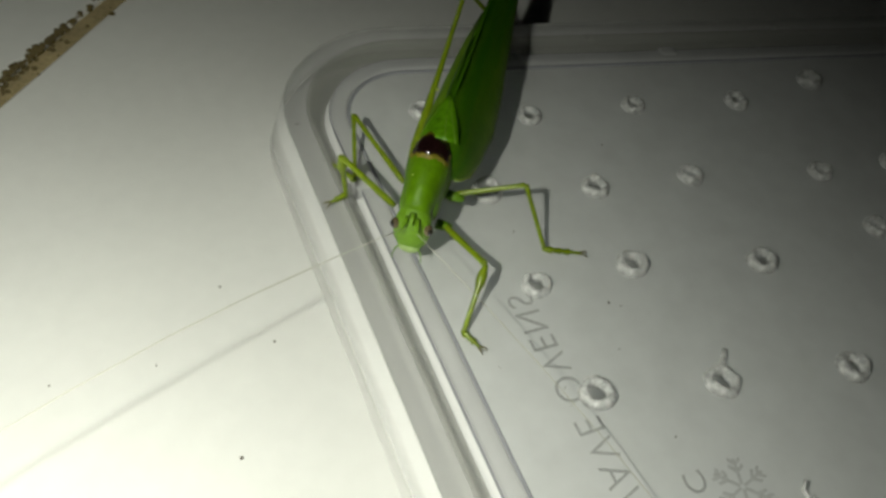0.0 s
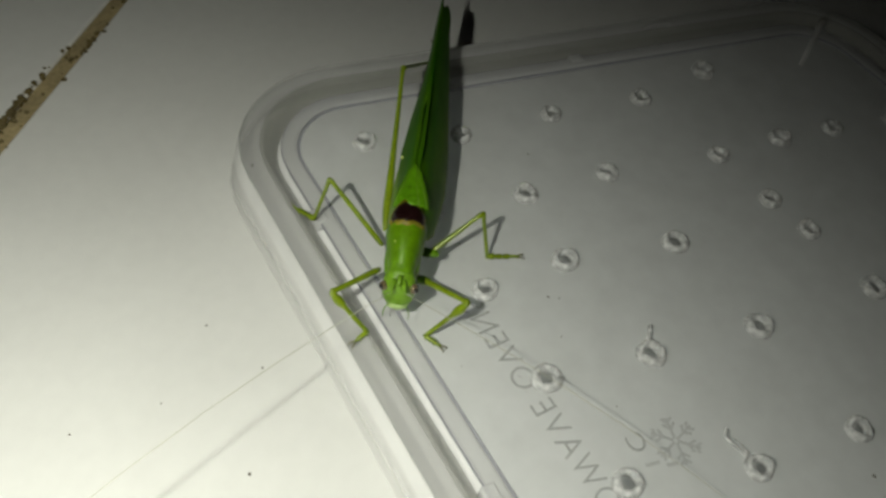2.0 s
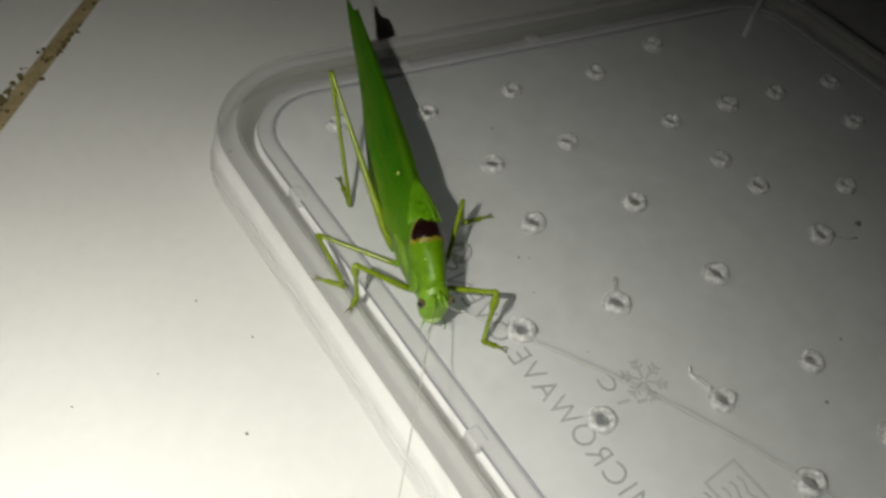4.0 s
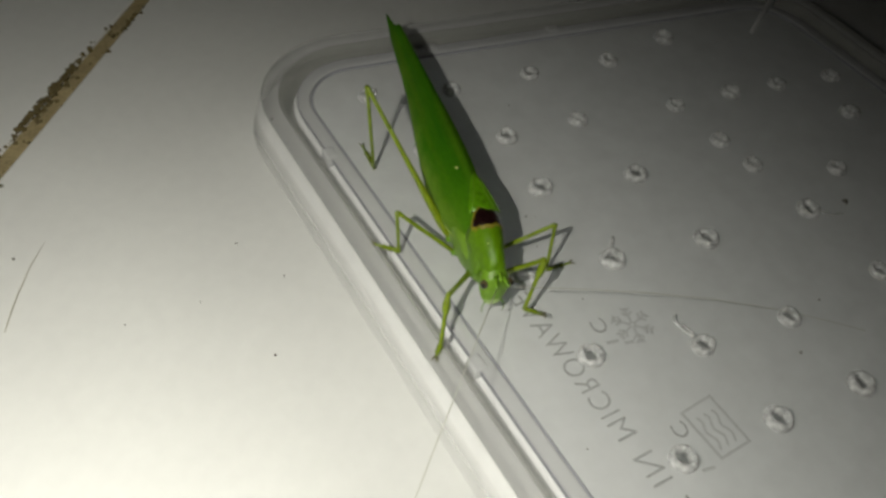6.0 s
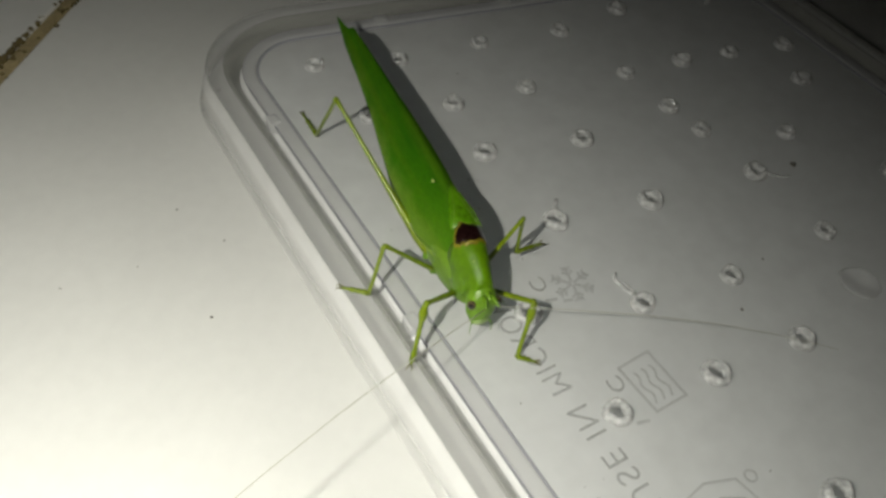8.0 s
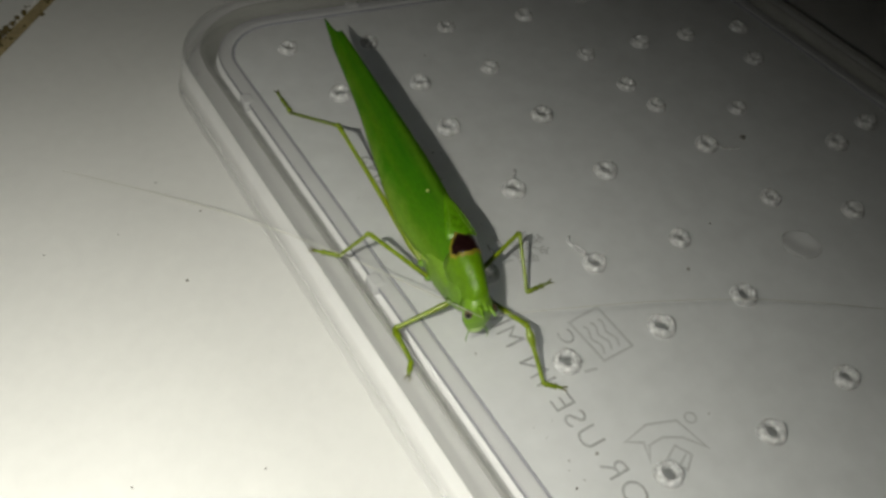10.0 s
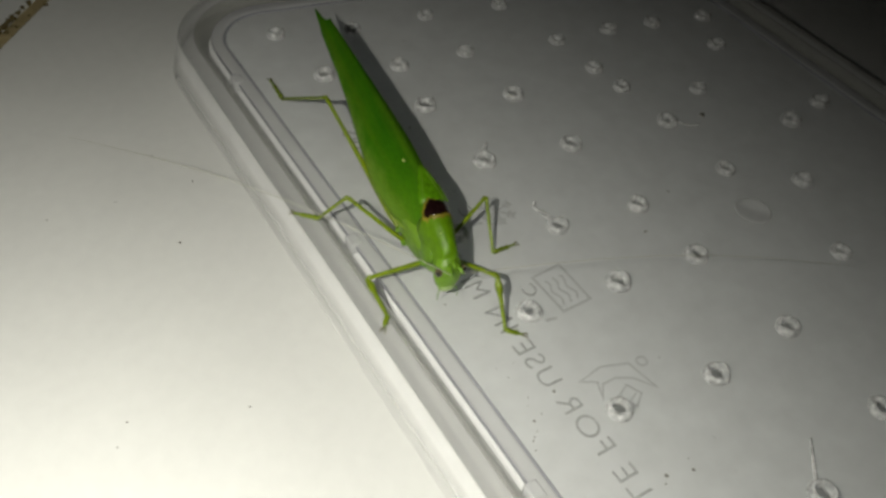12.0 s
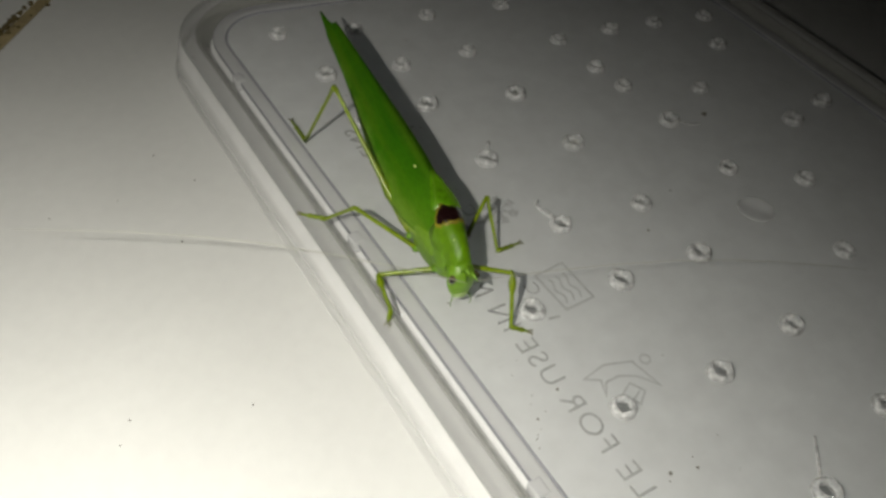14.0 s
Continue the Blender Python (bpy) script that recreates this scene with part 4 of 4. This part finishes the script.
# leg: name, hip, femur and tibia length, tarsus direction and length, foot rows, knee rows, radii
LEGS = [
    ("front", (2.74, 4.01, 4.15), 8.3, 6.6, (0.75, 1.1), 2.2, FA_FOOT, FA_KNEE, 0.4),
    ("middle", (2.97, -1.46, 2.6), 10.97, 8.6, (2.8, -1.5), 3.5, MA_FOOT, MA_KNEE, 0.34),
    ("front", (-2.77, 3.68, 2.9), 8.55, 7.67, (-1.75, 1.15), 2.4, FB_FOOT, FB_KNEE, 0.4),
    ("middle", (-3.3, 0.5, 4.6), 8.3, 8.44, (-4.3, -0.75), 4.2, MB_FOOT, MB_KNEE, 0.34),
    ("hind", (3.0, -3.8, 2.9), 24.2, 19.9, (0.6, -4.9), 5.2, HA_FOOT, HA_KNEE, 0.5),
]


def leg_parts(kind, lf, lt, ltar, r):
    """Femur, tibia and tarsus, each along its own +Y from its upper joint."""
    if kind == "hind":
        fem = [(0, 0.25), (0.04, 0.45), (0.12, 0.66), (0.3, 0.56), (0.5, 0.42), (0.75, 0.33), (0.94, 0.31), (0.985, 0.42), (1.0, 0.28)]
        tib = [(0, 0.4), (0.03, 0.42), (0.1, 0.3), (0.9, 0.3), (1.0, 0.36)]
    else:
        fem = [(0, r * 0.9), (0.1, r * 1.15), (0.5, r), (0.88, r * 0.9), (0.97, r * 1.15), (1.0, r * 0.7)]
        tib = ([(0, 0.36), (0.06, 0.4), (0.16, 0.62), (0.26, 0.6), (0.38, 0.34), (0.95, 0.3), (1.0, 0.36)] if kind == "front"
               else [(0, 0.34), (0.05, 0.38), (0.15, 0.3), (0.95, 0.27), (1.0, 0.33)])
    f = part(kind + "_femur", tube([(0, u * lf * mm, 0) for u, _ in fem], [q * 0.9 * mm for _, q in fem], 12), LEG, bug)
    t = part(kind + "_tibia", tube([(0, u * lt * mm, 0) for u, _ in tib], [q * 0.9 * mm for _, q in tib], 10), LEG, bug)
    tar = [(0, 0.33), (0.18, 0.42), (0.24, 0.26), (0.42, 0.4), (0.48, 0.24), (0.66, 0.42), (0.72, 0.2), (0.95, 0.18), (1.0, 0.24)]
    s = part(kind + "_tarsus", tube([(0, u * ltar * mm, 0.1 * mm) for u, _ in tar], [q * mm for _, q in tar], 8), LEG, bug)
    for side in (-1, 1):
        part("claw", tube([(side * 0.1 * mm, ltar * mm * 0.98, 0.1 * mm), (side * 0.3 * mm, (ltar + 0.5) * mm, 0.25 * mm), (side * 0.34 * mm, (ltar + 0.85) * mm, -0.1 * mm)], [0.12 * mm, 0.1 * mm, 0.03 * mm], 6), TIP, s, "dark claw")
    return f, t, s


for leg in LEGS:
    hx, hy, hz = leg[1][0] - 0.8, leg[1][1] - 1.9, leg[1][2] - 2.2
    part("coxa", tube([(hx * 0.55 * mm, (hy + 0.2) * mm, (hz + 0.4) * mm), (hx * 0.8 * mm, (hy + 0.1) * mm, (hz + 0.2) * mm), (hx * mm, hy * mm, hz * mm), (hx * 1.06 * mm, hy * mm, (hz - 0.05) * mm)],
                      [0.62 * mm, 0.58 * mm, 0.44 * mm, 0.15 * mm]), LOBE, bug, "pale green hip joint")
LEG_OBJECTS = [leg_parts(k, lf, lt, ltar, r) for k, hip, lf, lt, td, ltar, foot, knee, r in LEGS]


def antenna(length, thick):
    pts = [(0, 0, 0)] + [(0.0, u * length, 0.05 * length * math.sin(u * math.pi)) for u in (0.05, 0.15, 0.3, 0.45, 0.6, 0.75, 0.9, 1.0)]
    return part("antenna", tube(pts, [thick * r * mm for r in (0.04, 0.045, 0.048, 0.048, 0.045, 0.042, 0.036, 0.03, 0.02)], 6), ANTENNA, bug, "very long pale hair-thin antenna")


ANTENNAE = [(antenna(0.058, 1.3), (0.82, 8.6, 6.15), ANT_A, 0.17), (antenna(0.062, 1.1), (-0.82, 8.6, 6.15), ANT_B, 0.09)]


LIFT = 0.0022         # the back stands higher than the rows below were taken for


def path_place(t, seat=Matrix()):
    for (ta, a), (tb, b) in zip(PATH, PATH[1:]):
        if ta <= t <= tb:
            return (a @ seat).translation.lerp((b @ seat).translation, (t - ta) / (tb - ta))
    return (PATH[-1][1] @ seat).translation


def body_at(t, lift=LIFT):
    x, y, yaw, pitch = spline(BODY_ROWS, t)
    roll = spline(BODY_ROLL, t)[0]
    eye = path_place(t)
    near = lift / (eye.z - 0.015)
    return pose(x * mm + (eye.x - x * mm) * near, y * mm + (eye.y - y * mm) * near, PANEL_Z + lift, pitch, 0, yaw) @ pose(0, 0, 8 * mm, 0, roll, 0) @ pose(0, 0, -8 * mm)


def wings_at(t):
    """The folded wings lean over the back, about their ridge."""
    roll = spline(WING_ROLL, t)[0]
    hinge = 10.2 * mm if roll > 0 else 5.0 * mm
    return pose(0, 0, 9.5 * mm, -3.5, 0, spline(WING_YAW, t)[0]) @ pose(0, 0, hinge - 9.5 * mm) @ pose(0, 0, 0, 0, roll, 0) @ pose(0, 0, -hinge)


def along(origin, target, up):
    """The pose whose +Y runs from origin to target and whose +Z leans to up."""
    y = (target - origin).normalized()
    x = y.cross(up).normalized()
    z = x.cross(y)
    m = Matrix((x, y, z)).transposed().to_4x4()
    m.translation = origin
    return m


def foot_at(rows, t, phase):
    """A planted foot, which swings to its next hold in a short lifted step."""
    for a, b in zip(rows, rows[1:]):
        if a[0] <= t <= b[0]:
            p, q = Vector(a[1:]) * mm, Vector(b[1:]) * mm
            far, span = (q - p).length, b[0] - a[0]
            if far < 0.002:
                return p.lerp(q, (t - a[0]) / span)
            steps = max(1, round(far / 0.010)) if span > 1 else 1
            u = (t - a[0]) / span * steps
            k = min(int(u), steps - 1)
            u -= k
            swing = 0.42 / (span / steps) if span > 1 else 1.0
            start = (1 - swing) * phase
            w = min(max((u - start) / swing, 0), 1)
            s = w * w * (3 - 2 * w)
            place = p.lerp(q, (k + s) / steps)
            place.z += 0.0022 * math.sin(math.pi * w) * (span > 1)
            return place
    return Vector(rows[-1][1:]) * mm


def leg_at(t, leg, phase):
    kind, hip, lf, lt, td, ltar, foot_rows, knee_rows, r = leg
    m = body_at(t)
    back = m.inverted()
    h = back @ (body_at(t, 0.0) @ (Vector(hip) * mm))
    foot = back @ foot_at(foot_rows, t, phase)
    hint = back @ (Vector(interp(knee_rows, t)) * mm)
    if any(a[0] < t < b[0] and b[0] - a[0] > 1 for a, b in zip(knee_rows, knee_rows[1:])):
        side = math.copysign(1, hip[0])
        hint = (h + foot) / 2 + Vector((side * 0.004, 0, 0.012))
    d = foot - h
    dist = min(max(d.length, abs(lf - lt) * mm * 1.02 + 0.0003), (lf + lt) * mm * 0.999)
    d.normalize()
    foot = h + d * dist
    a = (lf * lf * mm * mm - lt * lt * mm * mm + dist * dist) / (2 * dist)
    rise = math.sqrt(max(lf * lf * mm * mm - a * a, 0))
    pole = hint - h
    pole = (pole - d * pole.dot(d)).normalized()
    knee = h + d * a + pole * rise
    up = Vector((0, 0, 1))
    flat = Vector((td[0], td[1], 0)).normalized()
    return (along(h, knee, pole if abs((knee - h).normalized().dot(up)) > 0.97 else up), along(knee, foot, d.cross(pole)), along(foot, foot + flat, up))


def antenna_at(t, base, rows, lift):
    """Each antenna lies between its base, the light and the place where its shadow falls."""
    m = body_at(t)
    lamp = path_place(t, LAMP_SEAT)
    s = Vector((*[v * mm for v in interp(rows, t, True)], 0.0))
    tip = s.lerp(lamp, lift)
    return along(Vector(base) * mm, m.inverted() @ tip, Vector((0, 0, 1)))


LAMP_SEAT = pose(-0.024, 0.006, 0.004, -38.5, 18, 0)


# ---- floor tiles, dirt ----
def floor_tiles():
    """Glazed tiles on the grout bed, laid along the joint that shows."""
    turn = math.radians(JOINT_TURN)
    u, v = Vector((math.cos(turn), math.sin(turn))), Vector((-math.sin(turn), math.cos(turn)))
    o = Vector(JOINT_AT)
    size = TILE_SIZE - JOINT
    bm = box(-size / 2, -size / 2, -0.008, size / 2, size / 2, 0.0, 0.0004)
    me = bpy.data.meshes.new("tile")
    bm.to_mesh(me)
    bm.free()
    me.materials.append(TILE)
    for i in range(-5, 6):
        for j in range(-5, 6):
            c = o + u * (i * TILE_SIZE + 0.06) + v * ((j + 0.5) * TILE_SIZE)
            if max(abs(c.x), abs(c.y)) > 1.52:
                continue
            ob = new("tile", me)
            ob.parent = floor
            ob.matrix_basis = pose(c.x, c.y, 0, 0, 0, JOINT_TURN)


floor_tiles()


def crumb(name, x, y, size, z=0.0, mat=None, label="tiny dark crumb of dirt on the floor", flat=0.5, kind=""):
    rr = random.Random(int(x * 1e6) ^ int(y * 1e6))
    bm = bmesh.new()
    bmesh.ops.create_icosphere(bm, subdivisions=2, radius=1.0)
    for p in bm.verts:
        k = 0.75 + 0.4 * noise.noise(p.co * 1.1 + Vector((x * 900, y * 900, 0)))
        p.co = (p.co.x * size * k, p.co.y * size * k * rr.uniform(0.98, 1.02), (p.co.z * flat * k) * size)
    ob = make(name, bm, mat or DIRT)
    ob.matrix_basis = pose(x, y, z + size * flat * 0.6, 0, 0, rr.uniform(0, 180))
    return tagged(ob, label, "dirt", group="specks of dirt")


def joint_dirt():
    """Loose brown soil along the edge of the joint."""
    turn = math.radians(JOINT_TURN)
    rr = random.Random(8)
    bm = bmesh.new()
    for n in range(380):
        s = rr.gauss(-0.018, 0.007) if n < 260 else (rr.gauss(0.006, 0.002) if n < 285 else rr.uniform(-0.09, 0.09))
        w = rr.gauss(0.00155, 0.00034) if n < 260 else (rr.gauss(-0.0012, 0.0005) if n < 285 else rr.gauss(0, 0.0010))
        r = abs(rr.gauss(0.00019, 0.00012)) + 0.00005
        x = JOINT_AT[0] + s * math.cos(turn) - w * math.sin(turn)
        y = JOINT_AT[1] + s * math.sin(turn) + w * math.cos(turn)
        z = -0.0006 if abs(w) < JOINT / 2 - 0.0004 else 0.0
        made = bmesh.ops.create_icosphere(bm, subdivisions=1, radius=r)["verts"]
        for p in made:
            p.co = Vector((x, y, z + r * 0.3)) + Vector((p.co.x * rr.uniform(0.8, 1.6), p.co.y * rr.uniform(0.8, 1.6), p.co.z * 0.7))
    ob = make("joint_soil", bm, SOIL, False)
    tagged(ob, "loose dark brown soil along the tile joint", "soil", kind="stuff")


joint_dirt()
for x, y, s in [(-4.7, 1.3, 0.36), (-8.3, -57.5, 0.22), (-23.6, -44.0, 0.24), (-20.8, -22.8, 0.2), (-16.9, -31.7, 0.18), (-25.9, -76.4, 0.16), (-40.5, -71.1, 0.18), (-50.2, -12.2, 0.28), (-29.4, -31.0, 0.14), (-39.8, -30.3, 0.16), (-42.7, -74.1, 0.12)]:
    crumb("dirt_speck", x * mm, y * mm, s * mm)
for x, y, s in [(8.5, -96.7, 0.3), (3.5, -99.1, 0.2), (5.0, -98.7, 0.12), (1.7, -101.4, 0.16), (13.5, -113.4, 0.34), (17.1, -114.5, 0.3), (3.5, -77.5, 0.16), (49.5, -74.2, 0.2), (19.0, -41.2, 0.2), (17.0, -47.1, 0.12), (39.7, -79.7, 0.32), (69.7, -61.4, 0.72), (2.2, -101.0, 0.14), (4.1, -96.8, 0.1), (4.4, -92.0, 0.1), (6.4, -90.4, 0.08), (1.2, -102.6, 0.12), (3.8, -90.1, 0.08), (12.7, -114.2, 0.14), (17.6, -113.0, 0.1), (22.8, -112.3, 0.1), (21.8, -117.3, 0.08), (8.9, -49.5, 0.1), (8.5, -51.6, 0.07), (20.2, -42.0, 0.12), (12.9, -28.6, 0.14), (3.3, -45.2, 0.08), (25.0, -99.3, 0.12), (31.4, -17.9, 0.16), (4.9, -95.8, 0.12), (3.0, -100.5, 0.1), (17.3, -58.2, 0.12)]:
    crumb("dirt_speck", x * mm, y * mm, s * mm, PANEL_Z, SMUDGE if s >= 0.3 else DIRT, label="tiny dark crumb of dirt on the clear lid", flat=0.4)
tagged(make("hair", tube([(-0.0456, -0.0110, 0.0002), (-0.0483, -0.0145, 0.0002), (-0.0510, -0.0188, 0.0002), (-0.0525, -0.0215, 0.0002), (-0.0541, -0.0247, 0.0002)], [0.00003, 0.00005, 0.00006, 0.00008, 0.00004], 6), HAIR), "short dark hair lying on the tile", "hair")



def motions():
    walk(torch, [(t, m @ LAMP_SEAT) for t, m in PATH])
    times = [k * 0.25 for k in range(57)]
    walk(bug, [(t, body_at(t)) for t in times])
    for ob in WINGS:
        walk(ob, [(t, wings_at(t)) for t in times])
    for n, (leg, obs) in enumerate(zip(LEGS, LEG_OBJECTS)):
        rows = [(t, leg_at(t, leg, (0.15, 0.5, 0.85, 0.3, 0.65)[n])) for t in times]
        for k, ob in enumerate(obs):
            walk(ob, [(t, r[k]) for t, r in rows])
    for ob, base, rows, lift in ANTENNAE:
        walk(ob, [(t, antenna_at(t, base, rows, lift)) for t in times])


motions()
